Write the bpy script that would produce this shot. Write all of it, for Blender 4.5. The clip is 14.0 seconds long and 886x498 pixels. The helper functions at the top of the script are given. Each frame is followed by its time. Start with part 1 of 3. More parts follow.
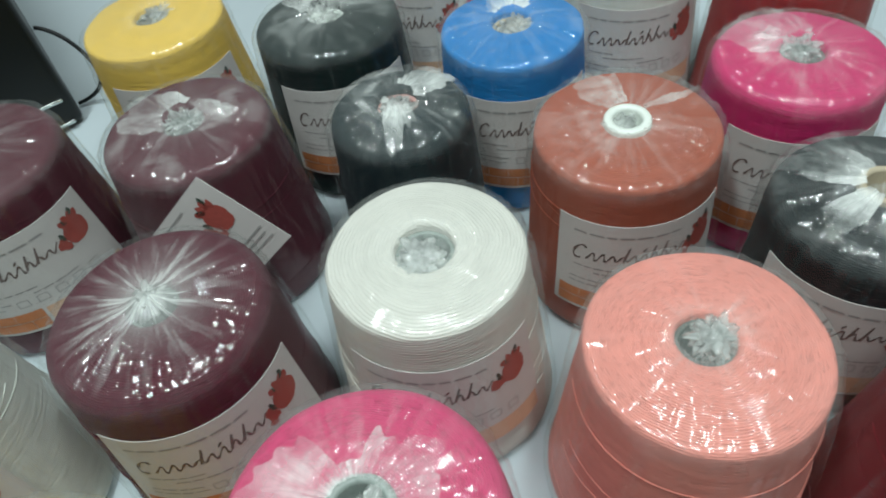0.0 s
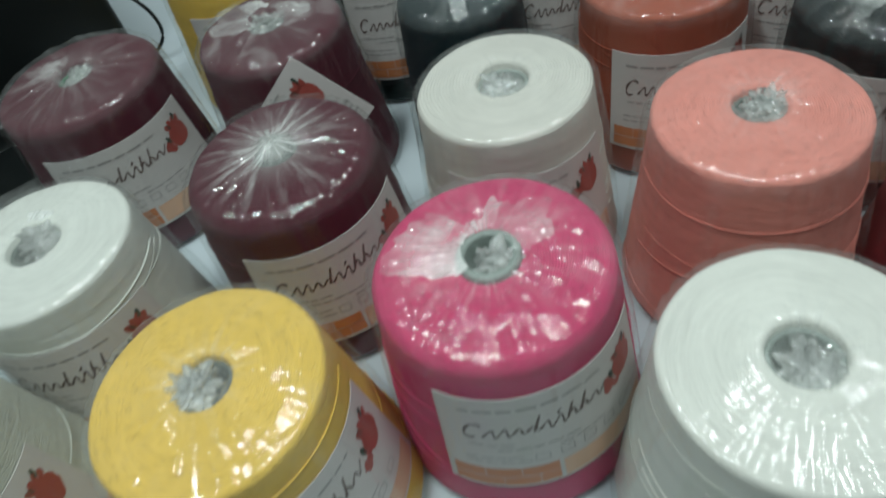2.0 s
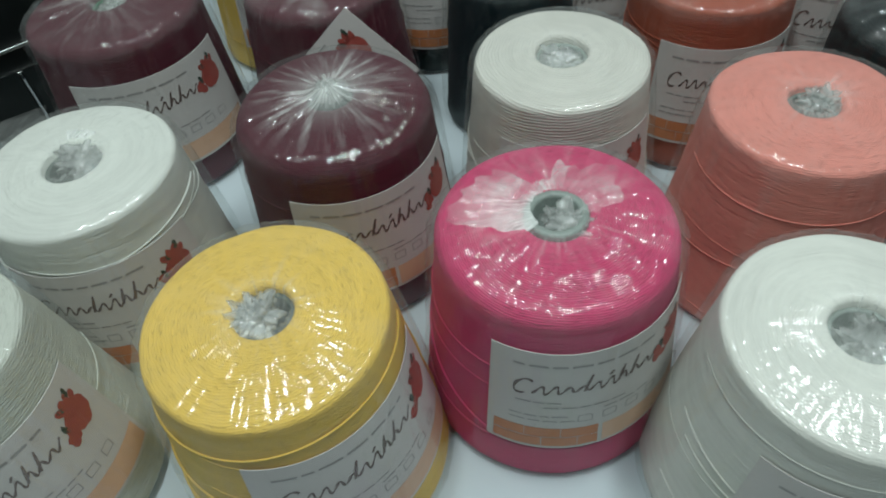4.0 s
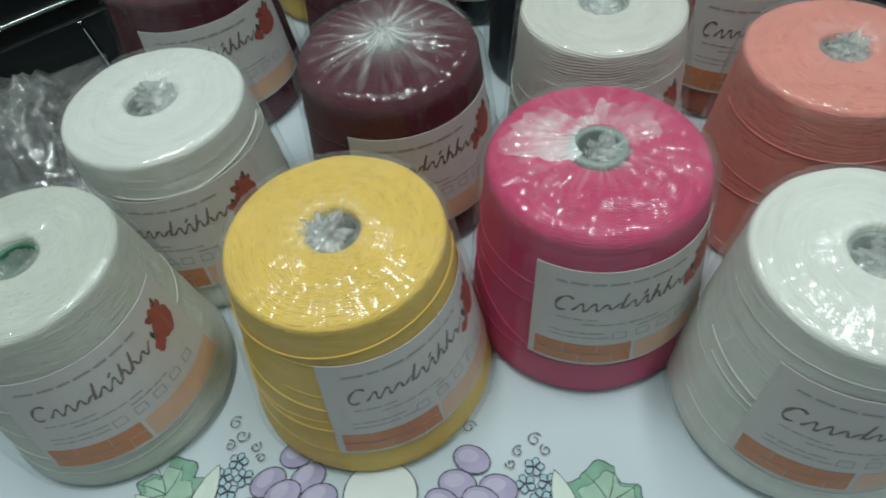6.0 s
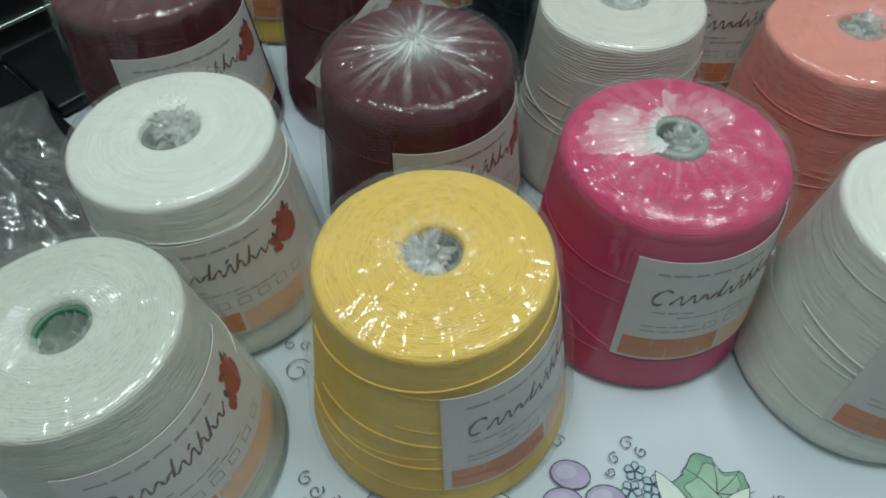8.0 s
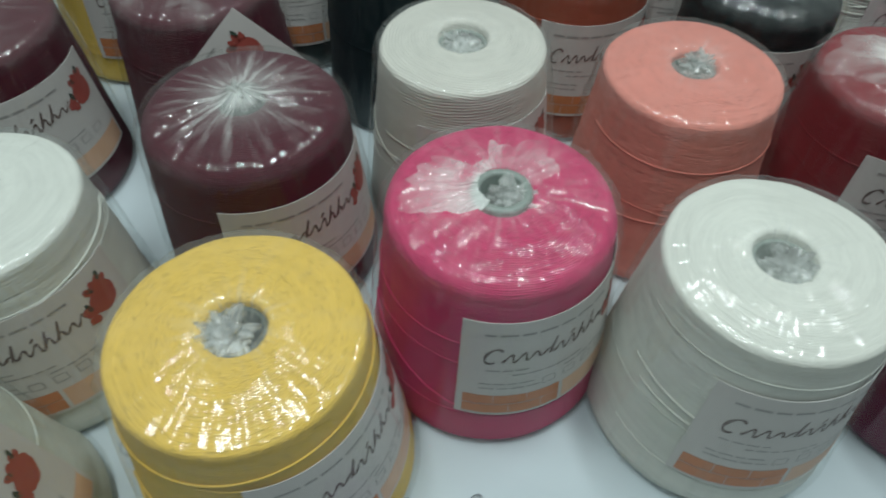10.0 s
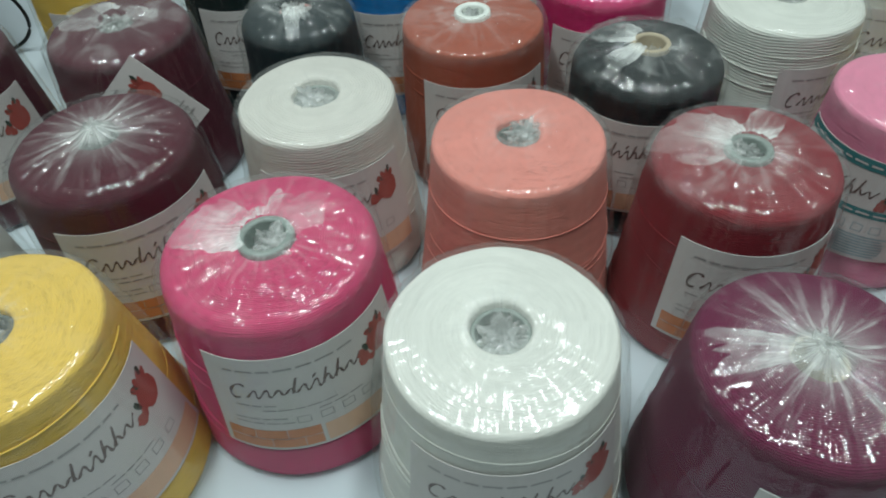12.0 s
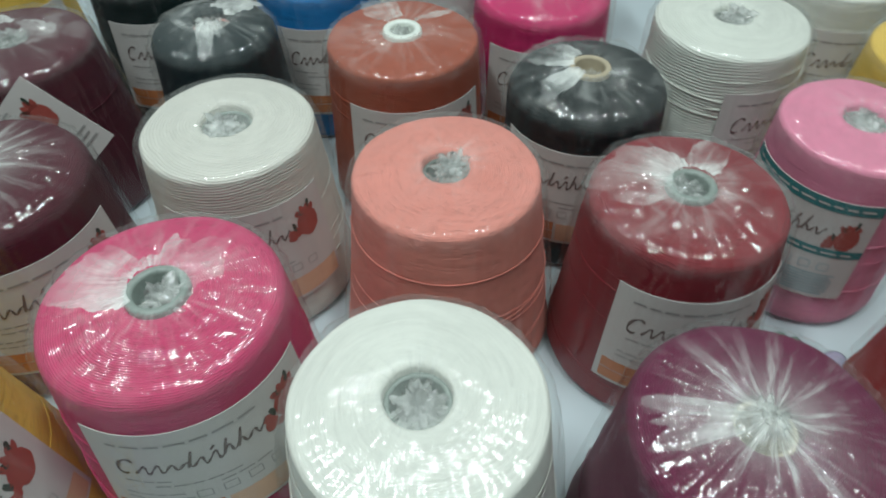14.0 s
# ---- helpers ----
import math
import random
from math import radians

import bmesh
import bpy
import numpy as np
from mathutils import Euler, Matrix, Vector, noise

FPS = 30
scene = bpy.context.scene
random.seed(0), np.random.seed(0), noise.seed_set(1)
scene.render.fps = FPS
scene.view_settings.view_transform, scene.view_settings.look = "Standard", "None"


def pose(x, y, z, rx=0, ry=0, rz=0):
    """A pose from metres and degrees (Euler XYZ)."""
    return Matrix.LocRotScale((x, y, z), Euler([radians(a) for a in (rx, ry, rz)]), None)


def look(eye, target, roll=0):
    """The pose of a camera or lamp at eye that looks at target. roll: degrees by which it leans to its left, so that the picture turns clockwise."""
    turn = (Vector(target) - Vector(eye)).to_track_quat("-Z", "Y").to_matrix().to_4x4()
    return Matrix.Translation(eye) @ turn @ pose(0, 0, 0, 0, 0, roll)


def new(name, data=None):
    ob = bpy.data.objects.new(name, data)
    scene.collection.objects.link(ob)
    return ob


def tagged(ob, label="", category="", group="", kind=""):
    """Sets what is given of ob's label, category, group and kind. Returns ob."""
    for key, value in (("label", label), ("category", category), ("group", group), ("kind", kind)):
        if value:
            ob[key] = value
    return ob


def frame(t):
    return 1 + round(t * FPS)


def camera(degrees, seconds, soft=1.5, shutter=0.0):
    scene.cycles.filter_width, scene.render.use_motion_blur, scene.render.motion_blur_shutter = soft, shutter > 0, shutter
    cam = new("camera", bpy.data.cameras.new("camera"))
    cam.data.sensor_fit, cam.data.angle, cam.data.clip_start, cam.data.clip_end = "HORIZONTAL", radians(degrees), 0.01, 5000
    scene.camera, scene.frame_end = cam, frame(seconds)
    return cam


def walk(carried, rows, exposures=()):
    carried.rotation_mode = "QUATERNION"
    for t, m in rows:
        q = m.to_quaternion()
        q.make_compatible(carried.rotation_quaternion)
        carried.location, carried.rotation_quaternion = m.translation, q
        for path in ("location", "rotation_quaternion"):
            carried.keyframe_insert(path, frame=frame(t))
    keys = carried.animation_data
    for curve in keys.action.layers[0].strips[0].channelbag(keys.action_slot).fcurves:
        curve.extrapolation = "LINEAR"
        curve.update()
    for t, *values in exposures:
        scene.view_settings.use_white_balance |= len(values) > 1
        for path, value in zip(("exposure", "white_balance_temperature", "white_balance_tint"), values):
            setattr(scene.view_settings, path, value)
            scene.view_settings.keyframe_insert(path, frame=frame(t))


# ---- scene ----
cam = camera(65.0, 14.0, soft=1.9, shutter=0.4)
PATH = [
    (0, (0.196, 0.179, 0.451), (-0.019, 1.468, -1.063), -9.9),
    (0.5, (0.177, 0.167, 0.438), (-0.057, 1.479, -1.053), -9.6),
    (1, (0.183, 0.134, 0.417), (-0.157, 1.391, -1.101), -12.6),
    (1.5, (0.185, 0.099, 0.439), (-0.205, 1.337, -1.083), -15.2),
    (2, (0.145, 0.052, 0.432), (-0.107, 1.352, -1.067), -16.9),
    (2.2, (0.138, 0.025, 0.445), (-0.094, 1.309, -1.071), -16.1),
    (4.3, (0.069, 0.037, 0.42), (-0.036, 1.331, -1.101), -6.1),
    (4.5, (0.061, 0.04, 0.417), (-0.062, 1.307, -1.126), -7.1),
    (5, (0.05, 0.037, 0.417), (-0.095, 1.273, -1.148), -7.8),
    (5.5, (0.075, 0.009, 0.436), (-0.069, 1.246, -1.129), -7.8),
    (6, (0.065, -0.009, 0.441), (-0.106, 1.211, -1.134), -8.0),
    (6.5, (-0.008, -0.003, 0.427), (0.022, 1.252, -1.13), -6.7),
    (7, (-0.062, -0.007, 0.417), (0.026, 1.225, -1.156), -2.2),
    (7.2, (-0.061, 0.0, 0.417), (0.064, 1.237, -1.149), -1.3),
    (9.3, (-0.017, 0.02, 0.448), (0.188, 1.262, -1.106), -1.6),
    (9.5, (-0.006, 0.024, 0.443), (0.213, 1.295, -1.086), -0.7),
    (10, (0.019, 0.033, 0.433), (0.355, 1.251, -1.117), 1.1),
    (10.5, (0.073, 0.024, 0.433), (0.419, 1.279, -1.086), 2.0),
    (11, (0.134, 0.014, 0.443), (0.264, 1.33, -1.058), -0.5),
    (11.5, (0.193, -0.003, 0.444), (0.258, 1.339, -1.038), -1.0),
    (12, (0.224, -0.011, 0.447), (0.24, 1.353, -1.015), -4.2),
    (12.5, (0.238, -0.009, 0.439), (0.291, 1.367, -1.011), -1.7),
    (13, (0.225, 0.002, 0.442), (0.344, 1.354, -1.027), -3.4),
    (13.5, (0.224, 0.017, 0.438), (0.494, 1.344, -1.034), -1.0),
    (14, (0.251, 0.035, 0.436), (0.38, 1.389, -1.03), -1.2),
]
walk(cam, [(t, look(eye, target, roll)) for t, eye, target, roll in PATH],
     exposures=[(0, 0.42), (0.9, 0.28), (1.6, 0.06), (4.5, -0.02), (9.5, -0.04), (12, 0.14), (14, 0.19)])

# ---- world, lamps, exposure ----
world = bpy.data.worlds.new("world")
scene.world = world
world.use_nodes = True
world.node_tree.nodes["Background"].inputs[0].default_value = (0.75, 0.85, 0.9, 1)
world.node_tree.nodes["Background"].inputs[1].default_value = 0.15


def area_lamp(x, y, z, sx, sy, watts, color):
    data = bpy.data.lights.new("tube_light", "AREA")
    data.shape, data.size, data.size_y, data.energy, data.color = "RECTANGLE", sx, sy, watts, color
    ob = new("tube_light", data)
    ob.matrix_world = pose(x, y, z)
    return ob


LAMP_POSES = [(-0.25, 0.25), (0.60, 0.25)]
for lx, ly in LAMP_POSES:
    area_lamp(lx, ly, 1.70, 0.12, 0.9, 13.6, (0.87, 1.0, 1.0))


# ---- materials ----
def mat(name):
    m = bpy.data.materials.new(name)
    m.use_nodes = True
    nt = m.node_tree
    nt.nodes.clear()
    out = nt.nodes.new("ShaderNodeOutputMaterial")
    return m, nt, out


def node(nt, kind, inputs=None, **props):
    n = nt.nodes.new(kind)
    for k, v in props.items():
        setattr(n, k, v)
    for k, v in (inputs or {}).items():
        if isinstance(v, bpy.types.NodeSocket):
            nt.links.new(v, n.inputs[k])
        else:
            n.inputs[k].default_value = v
    return n


def maths(nt, op, a, b=0.0, c=0.0):
    n = node(nt, "ShaderNodeMath", operation=op)
    for i, v in enumerate((a, b, c)):
        if isinstance(v, bpy.types.NodeSocket):
            nt.links.new(v, n.inputs[i])
        else:
            n.inputs[i].default_value = v
    return n.outputs[0]


def rgb(c):
    return (c[0], c[1], c[2], 1.0)


def simple(name, color, rough=0.6, metal=0.0, vary=0.15, scale=60.0, bump=0.1, spec=0.4):
    m, nt, out = mat(name)
    tex = node(nt, "ShaderNodeTexCoord")
    n1 = node(nt, "ShaderNodeTexNoise", {"Vector": tex.outputs["Object"], "Scale": scale, "Detail": 5.0})
    n2 = node(nt, "ShaderNodeTexNoise", {"Vector": tex.outputs["Object"], "Scale": scale * 0.13, "Detail": 3.0})
    f = maths(nt, "ADD", maths(nt, "MULTIPLY", n1.outputs[0], 0.6), maths(nt, "MULTIPLY", n2.outputs[0], 0.4))
    mix = node(nt, "ShaderNodeMix", {"Factor": f, "A": rgb([v * (1 - vary) for v in color]), "B": rgb([min(1, v * (1 + vary)) for v in color])}, data_type="RGBA")
    mix.inputs[6].default_value = rgb([v * (1 - vary) for v in color])
    mix.inputs[7].default_value = rgb([min(1, v * (1 + vary)) for v in color])
    bp = node(nt, "ShaderNodeBump", {"Height": n1.outputs[0], "Strength": bump, "Distance": 0.001})
    b = node(nt, "ShaderNodeBsdfPrincipled", {"Base Color": mix.outputs[2], "Roughness": rough, "Metallic": metal, "Normal": bp.outputs[0], "Specular IOR Level": spec})
    nt.links.new(b.outputs[0], out.inputs[0])
    return m


def yarn_material(name, color, pitch=0.0013, ribs=0.5, gaps=0.5):
    """Wound thread: rows along the profile, crossing at a small angle, with fuzz."""
    m, nt, out = mat(name)
    uv = node(nt, "ShaderNodeUVMap")
    info = node(nt, "ShaderNodeObjectInfo")
    sep = node(nt, "ShaderNodeSeparateXYZ", {"Vector": uv.outputs[0]})
    tex = node(nt, "ShaderNodeTexCoord")
    rnd = maths(nt, "MULTIPLY", info.outputs["Random"], 37.0)
    shift = node(nt, "ShaderNodeVectorMath", {0: tex.outputs["Object"], 1: rnd}, operation="ADD")
    slow = node(nt, "ShaderNodeTexNoise", {"Vector": shift.outputs[0], "Scale": 22.0, "Detail": 2.0})
    wob = maths(nt, "MULTIPLY", maths(nt, "SUBTRACT", slow.outputs[0], 0.5), 0.006)

    def rows(slope, stretch):
        w = maths(nt, "ADD", maths(nt, "MULTIPLY_ADD", sep.outputs[0], slope, sep.outputs[1]), wob)
        return maths(nt, "SINE", maths(nt, "MULTIPLY", w, 2 * math.pi / pitch * stretch))

    a, b = rows(0.055, 1.0), rows(-0.045, 0.93)
    patch = node(nt, "ShaderNodeTexNoise", {"Vector": node(nt, "ShaderNodeMapping", {"Vector": shift.outputs[0], "Scale": (9, 9, 55)}).outputs[0], "Scale": 1.0, "Detail": 2.0})
    step = node(nt, "ShaderNodeMapRange", {"Value": patch.outputs[0], "From Min": 0.47, "From Max": 0.53})
    row = node(nt, "ShaderNodeMix", {0: step.outputs[0], 2: a, 3: b})
    skew = node(nt, "ShaderNodeCombineXYZ", {0: sep.outputs[0], 1: maths(nt, "ADD", maths(nt, "MULTIPLY_ADD", sep.outputs[0], 0.06, sep.outputs[1]), wob), 2: rnd})

    def dashes(around, along, lo, hi):
        at = node(nt, "ShaderNodeMapping", {"Vector": skew.outputs[0], "Scale": (around, along, 1)})
        tex_n = node(nt, "ShaderNodeTexNoise", {"Vector": at.outputs[0], "Scale": 1.0, "Detail": 2.0})
        return node(nt, "ShaderNodeMapRange", {"Value": tex_n.outputs[0], "From Min": lo, "From Max": hi}).outputs[0]

    strand, gap, lay = dashes(45, 620, 0.30, 0.70), dashes(170, 760, 0.57, 0.68), dashes(14, 150, 0.35, 0.65)
    fuzz = node(nt, "ShaderNodeTexNoise", {"Vector": tex.outputs["Object"], "Scale": 1100.0, "Detail": 3.0})
    tone = maths(nt, "ADD", maths(nt, "MULTIPLY", strand, 0.22), maths(nt, "ADD", maths(nt, "MULTIPLY", slow.outputs[0], 0.35), maths(nt, "MULTIPLY", lay, 0.18)))
    # gaps also darken the colour, painting in the shade between threads
    tone = maths(nt, "MULTIPLY_ADD", gap, -gaps, maths(nt, "ADD", tone, maths(nt, "MULTIPLY", fuzz.outputs[0], 0.25)))
    mix = node(nt, "ShaderNodeMix", {0: tone}, data_type="RGBA")
    mix.inputs[6].default_value = rgb([v * 0.80 for v in color])
    mix.inputs[7].default_value = rgb([min(0.92, v * 1.18) for v in color])
    height = maths(nt, "ADD", maths(nt, "MULTIPLY", row.outputs[0], 0.30 * ribs), maths(nt, "ADD", maths(nt, "MULTIPLY", strand, 0.32), maths(nt, "MULTIPLY", fuzz.outputs[0], 0.5)))
    height = maths(nt, "ADD", maths(nt, "MULTIPLY_ADD", gap, -1.2 * gaps, height), maths(nt, "MULTIPLY", lay, 0.3))
    bp = node(nt, "ShaderNodeBump", {"Height": height, "Strength": 0.6, "Distance": 0.0011})
    b = node(nt, "ShaderNodeBsdfPrincipled", {"Base Color": mix.outputs[2], "Roughness": 0.88, "Normal": bp.outputs[0], "Specular IOR Level": 0.1, "Sheen Weight": 0.05, "Sheen Roughness": 0.5})
    nt.links.new(b.outputs[0], out.inputs[0])
    return m


def film_material(name, haze, top_haze, streak, patchy, reach, crinkle=0.5, cut=(0.56, 0.72), gloss_base=0.04, side=0.10, facet=52.0):
    """Clear wrapping film: see-through, glossy, whitish where it lies in many folds; its top also whitened as painted
    glare.
    """
    m, nt, out = mat(name)
    tex = node(nt, "ShaderNodeTexCoord")
    info = node(nt, "ShaderNodeObjectInfo")
    sep = node(nt, "ShaderNodeSeparateXYZ", {"Vector": tex.outputs["Object"]})
    flat = node(nt, "ShaderNodeCombineXYZ", {0: sep.outputs[0], 1: sep.outputs[1]})
    length = node(nt, "ShaderNodeVectorMath", {0: flat.outputs[0]}, operation="LENGTH").outputs["Value"]
    ray = node(nt, "ShaderNodeVectorMath", {0: flat.outputs[0]}, operation="NORMALIZE").outputs[0]
    rnd = maths(nt, "MULTIPLY", info.outputs["Random"], 50.0)
    around = node(nt, "ShaderNodeVectorMath", {0: ray, 1: (6.0, 6.0, 0.0)}, operation="MULTIPLY").outputs[0]
    star_at = node(nt, "ShaderNodeCombineXYZ", {2: maths(nt, "MULTIPLY_ADD", length, 22.0, rnd)})
    star_in = node(nt, "ShaderNodeVectorMath", {0: around, 1: star_at.outputs[0]}, operation="ADD").outputs[0]
    star = node(nt, "ShaderNodeTexNoise", {"Vector": star_in, "Scale": 1.0, "Detail": 4.0, "Roughness": 0.65})
    shift = node(nt, "ShaderNodeVectorMath", {0: tex.outputs["Object"], 1: rnd}, operation="ADD").outputs[0]
    blot = node(nt, "ShaderNodeTexNoise", {"Vector": shift, "Scale": 20.0, "Detail": 3.0, "Distortion": 1.2})
    near = node(nt, "ShaderNodeMapRange", {"Value": length, "From Min": 0.012, "From Max": reach, "To Min": 1.0, "To Max": 0.0})
    star_m = node(nt, "ShaderNodeMapRange", {"Value": star.outputs[0], "From Min": 0.50, "From Max": 0.72}).outputs[0]
    blot_m = node(nt, "ShaderNodeMapRange", {"Value": blot.outputs[0], "From Min": cut[0], "From Max": cut[1]}).outputs[0]
    top = node(nt, "ShaderNodeMapRange", {"Value": sep.outputs[2], "From Min": 0.135, "From Max": 0.143}).outputs[0]
    milk = maths(nt, "MULTIPLY", star_m, maths(nt, "MULTIPLY_ADD", near.outputs[0], streak, 0.03))
    core = maths(nt, "MULTIPLY", maths(nt, "POWER", near.outputs[0], 3.0), streak * 0.55)
    # thin white over the top only: loose film haze plus painted ceiling glare
    glare_veil = maths(nt, "MULTIPLY", node(nt, "ShaderNodeMapRange", {"Value": blot.outputs[0], "From Min": 0.30, "From Max": 0.65, "To Min": 0.35, "To Max": 1.0}).outputs[0], top_haze)
    milk2 = maths(nt, "MULTIPLY", blot_m, maths(nt, "MULTIPLY", near.outputs[0], patchy))
    milk = maths(nt, "MULTIPLY", maths(nt, "ADD", maths(nt, "ADD", milk, core), maths(nt, "ADD", milk2, glare_veil)), top)
    milk = maths(nt, "MINIMUM", maths(nt, "ADD", milk, haze), 0.9)
    side_at = node(nt, "ShaderNodeCombineXYZ", {2: maths(nt, "MULTIPLY_ADD", sep.outputs[2], 9.0, rnd)})
    side_in = node(nt, "ShaderNodeVectorMath", {0: around, 1: side_at.outputs[0]}, operation="ADD").outputs[0]
    side_n = node(nt, "ShaderNodeTexNoise", {"Vector": side_in, "Scale": 1.3, "Detail": 4.0, "Distortion": 0.6})
    side_m = node(nt, "ShaderNodeMapRange", {"Value": side_n.outputs[0], "From Min": 0.54, "From Max": 0.76, "To Max": side}).outputs[0]
    milk = maths(nt, "MULTIPLY_ADD", side_m, maths(nt, "SUBTRACT", 1.0, top), milk)
    # creases: fine ones that run outwards and down the side, and flat facets between them
    run_at = node(nt, "ShaderNodeCombineXYZ", {2: maths(nt, "MULTIPLY_ADD", maths(nt, "SUBTRACT", length, sep.outputs[2]), 26.0, rnd)})
    run_in = node(nt, "ShaderNodeVectorMath", {0: node(nt, "ShaderNodeVectorMath", {0: ray, 1: (11.0, 11.0, 0.0)}, operation="MULTIPLY").outputs[0], 1: run_at.outputs[0]}, operation="ADD").outputs[0]
    run_n = node(nt, "ShaderNodeTexNoise", {"Vector": run_in, "Scale": 0.8, "Detail": 1.0, "Roughness": 0.4, "Distortion": 0.5})
    ridge = maths(nt, "ABSOLUTE", maths(nt, "SUBTRACT", run_n.outputs[0], 0.5))
    crease = node(nt, "ShaderNodeTexVoronoi", {"Vector": node(nt, "ShaderNodeVectorMath", {0: shift, 1: node(nt, "ShaderNodeVectorMath", {0: blot.outputs["Color"], "Scale": 0.02}, operation="SCALE").outputs[0]}, operation="ADD").outputs[0], "Scale": facet}, feature="F1")
    fine = node(nt, "ShaderNodeTexNoise", {"Vector": shift, "Scale": 85.0, "Detail": 2.0, "Distortion": 1.5})
    hgt = maths(nt, "ADD", maths(nt, "MULTIPLY_ADD", ridge, 2.2, maths(nt, "MULTIPLY", crease.outputs[0], 0.7)), maths(nt, "MULTIPLY", fine.outputs[0], 0.55))
    bp = node(nt, "ShaderNodeBump", {"Height": hgt, "Strength": crinkle, "Distance": 0.0017})
    facing = node(nt, "ShaderNodeLayerWeight", {"Blend": 0.5}).outputs["Facing"]
    shine = maths(nt, "MULTIPLY_ADD", maths(nt, "POWER", facing, 4.0), 0.20, gloss_base)
    clear = node(nt, "ShaderNodeBsdfTransparent", {"Color": (0.97, 0.98, 0.975, 1)})
    gloss = node(nt, "ShaderNodeBsdfGlossy", {"Color": (1, 1, 1, 1), "Roughness": 0.075, "Normal": bp.outputs[0]})
    white = node(nt, "ShaderNodeBsdfDiffuse", {"Color": (0.78, 0.80, 0.77, 1), "Normal": bp.outputs[0]})
    body = node(nt, "ShaderNodeMixShader", {0: milk, 1: clear.outputs[0], 2: white.outputs[0]})
    both = node(nt, "ShaderNodeMixShader", {0: shine, 1: body.outputs[0], 2: gloss.outputs[0]})
    nt.links.new(both.outputs[0], out.inputs[0])
    return m


YARN = {
    "white": yarn_material("white_yarn", (0.66, 0.67, 0.62), ribs=0.15, gaps=0.12),
    "natural": yarn_material("natural_white_yarn", (0.55, 0.565, 0.50), 0.0016, 0.35, 0.4),
    "corded": yarn_material("corded_white_yarn", (0.68, 0.69, 0.63), 0.0024, 1.1, 0.15),
    "cream": yarn_material("cream_yarn", (0.68, 0.68, 0.625), ribs=0.1, gaps=0.10),
    "ecru": yarn_material("ecru_yarn", (0.62, 0.60, 0.545), 0.0021, 0.8, 0.15),
    "yellow": yarn_material("yellow_yarn", (0.76, 0.50, 0.09), ribs=0.25),
    "fuchsia": yarn_material("fuchsia_yarn", (0.56, 0.042, 0.14)),
    "magenta": yarn_material("magenta_yarn", (0.55, 0.02, 0.13)),
    "coral": yarn_material("coral_yarn", (0.71, 0.25, 0.20)),
    "red": yarn_material("dark_red_yarn", (0.22, 0.017, 0.026)),
    "brick": yarn_material("brick_red_yarn", (0.36, 0.03, 0.03)),
    "maroon": yarn_material("maroon_yarn", (0.080, 0.012, 0.023)),
    "purple": yarn_material("purple_yarn", (0.125, 0.010, 0.045)),
    "rust": yarn_material("rust_yarn", (0.35, 0.082, 0.045)),
    "teal": yarn_material("dark_teal_yarn", (0.003, 0.014, 0.018)),
    "black": yarn_material("black_yarn", (0.003, 0.008, 0.010)),
    "green": yarn_material("dark_green_yarn", (0.003, 0.013, 0.013)),
    "blue": yarn_material("blue_yarn", (0.008, 0.19, 0.50)),
    "pink": yarn_material("pink_yarn", (0.74, 0.24, 0.36)),
}
FILM = {
    "flat": film_material("taut_film", 0.02, 0.055, 0.22, 0.10, 0.034, 0.42, gloss_base=0.042),
    "star": film_material("gathered_film", 0.004, 0.028, 0.58, 0.08, 0.060, 0.75, gloss_base=0.055, side=0.035),
    "loose": film_material("crumpled_film", 0.006, 0.060, 0.18, 0.38, 0.066, 0.75, gloss_base=0.050, side=0.04),
}
PLUG = film_material("bunched_film", 0.34, 0.0, 0.0, 0.3, 0.03, 0.9, gloss_base=0.12, side=0.3)
BAG = film_material("plastic_bag_film", 0.07, 0.0, 0.0, 0.0, 0.05, 0.8, gloss_base=0.13, side=0.14, facet=45.0)
FOLD = film_material("folded_film", 0.0, 0.06, 0.24, 0.70, 0.066, 0.8, (0.40, 0.66))
CARD_TUBE = simple("grey_cardboard", (0.11, 0.13, 0.115), 0.85, vary=0.3, scale=160, bump=0.3)
TUBES = {
    "grey": CARD_TUBE,
    "white": simple("white_plastic", (0.72, 0.76, 0.70), 0.35, vary=0.05),
    "frosted": simple("film_covered_tube", (0.25, 0.29, 0.265), 0.4, vary=0.35, scale=260, bump=0.6),
    "tan": simple("tan_cardboard", (0.42, 0.36, 0.26), 0.85, vary=0.2, scale=150, bump=0.3),
    "green": simple("green_plastic", (0.05, 0.16, 0.09), 0.45, vary=0.15),
    "pinkish": simple("pink_cardboard", (0.5, 0.25, 0.22), 0.8, vary=0.2),
}
PAPER = simple("label_paper", (0.60, 0.565, 0.545), 0.7, vary=0.05, scale=90, bump=0.1)
INK = simple("brown_ink", (0.17, 0.125, 0.115), 0.7, vary=0.2)
INK_PALE = simple("pale_grey_ink", (0.34, 0.32, 0.31), 0.7, vary=0.15)
ORANGE = simple("orange_ink", (0.54, 0.19, 0.07), 0.7, vary=0.22, scale=120)
ORANGE_PALE = simple("pale_orange_ink", (0.68, 0.42, 0.28), 0.7, vary=0.15, scale=120)
RED_INK = simple("red_ink", (0.36, 0.07, 0.055), 0.7, vary=0.35, scale=300)
LEAF_INK = simple("dark_leaf_ink", (0.04, 0.06, 0.045), 0.7, vary=0.3)
TEAL_INK = simple("teal_ink", (0.03, 0.19, 0.20), 0.7, vary=0.15)
SLATE_INK = simple("slate_ink", (0.32, 0.42, 0.45), 0.7, vary=0.2)


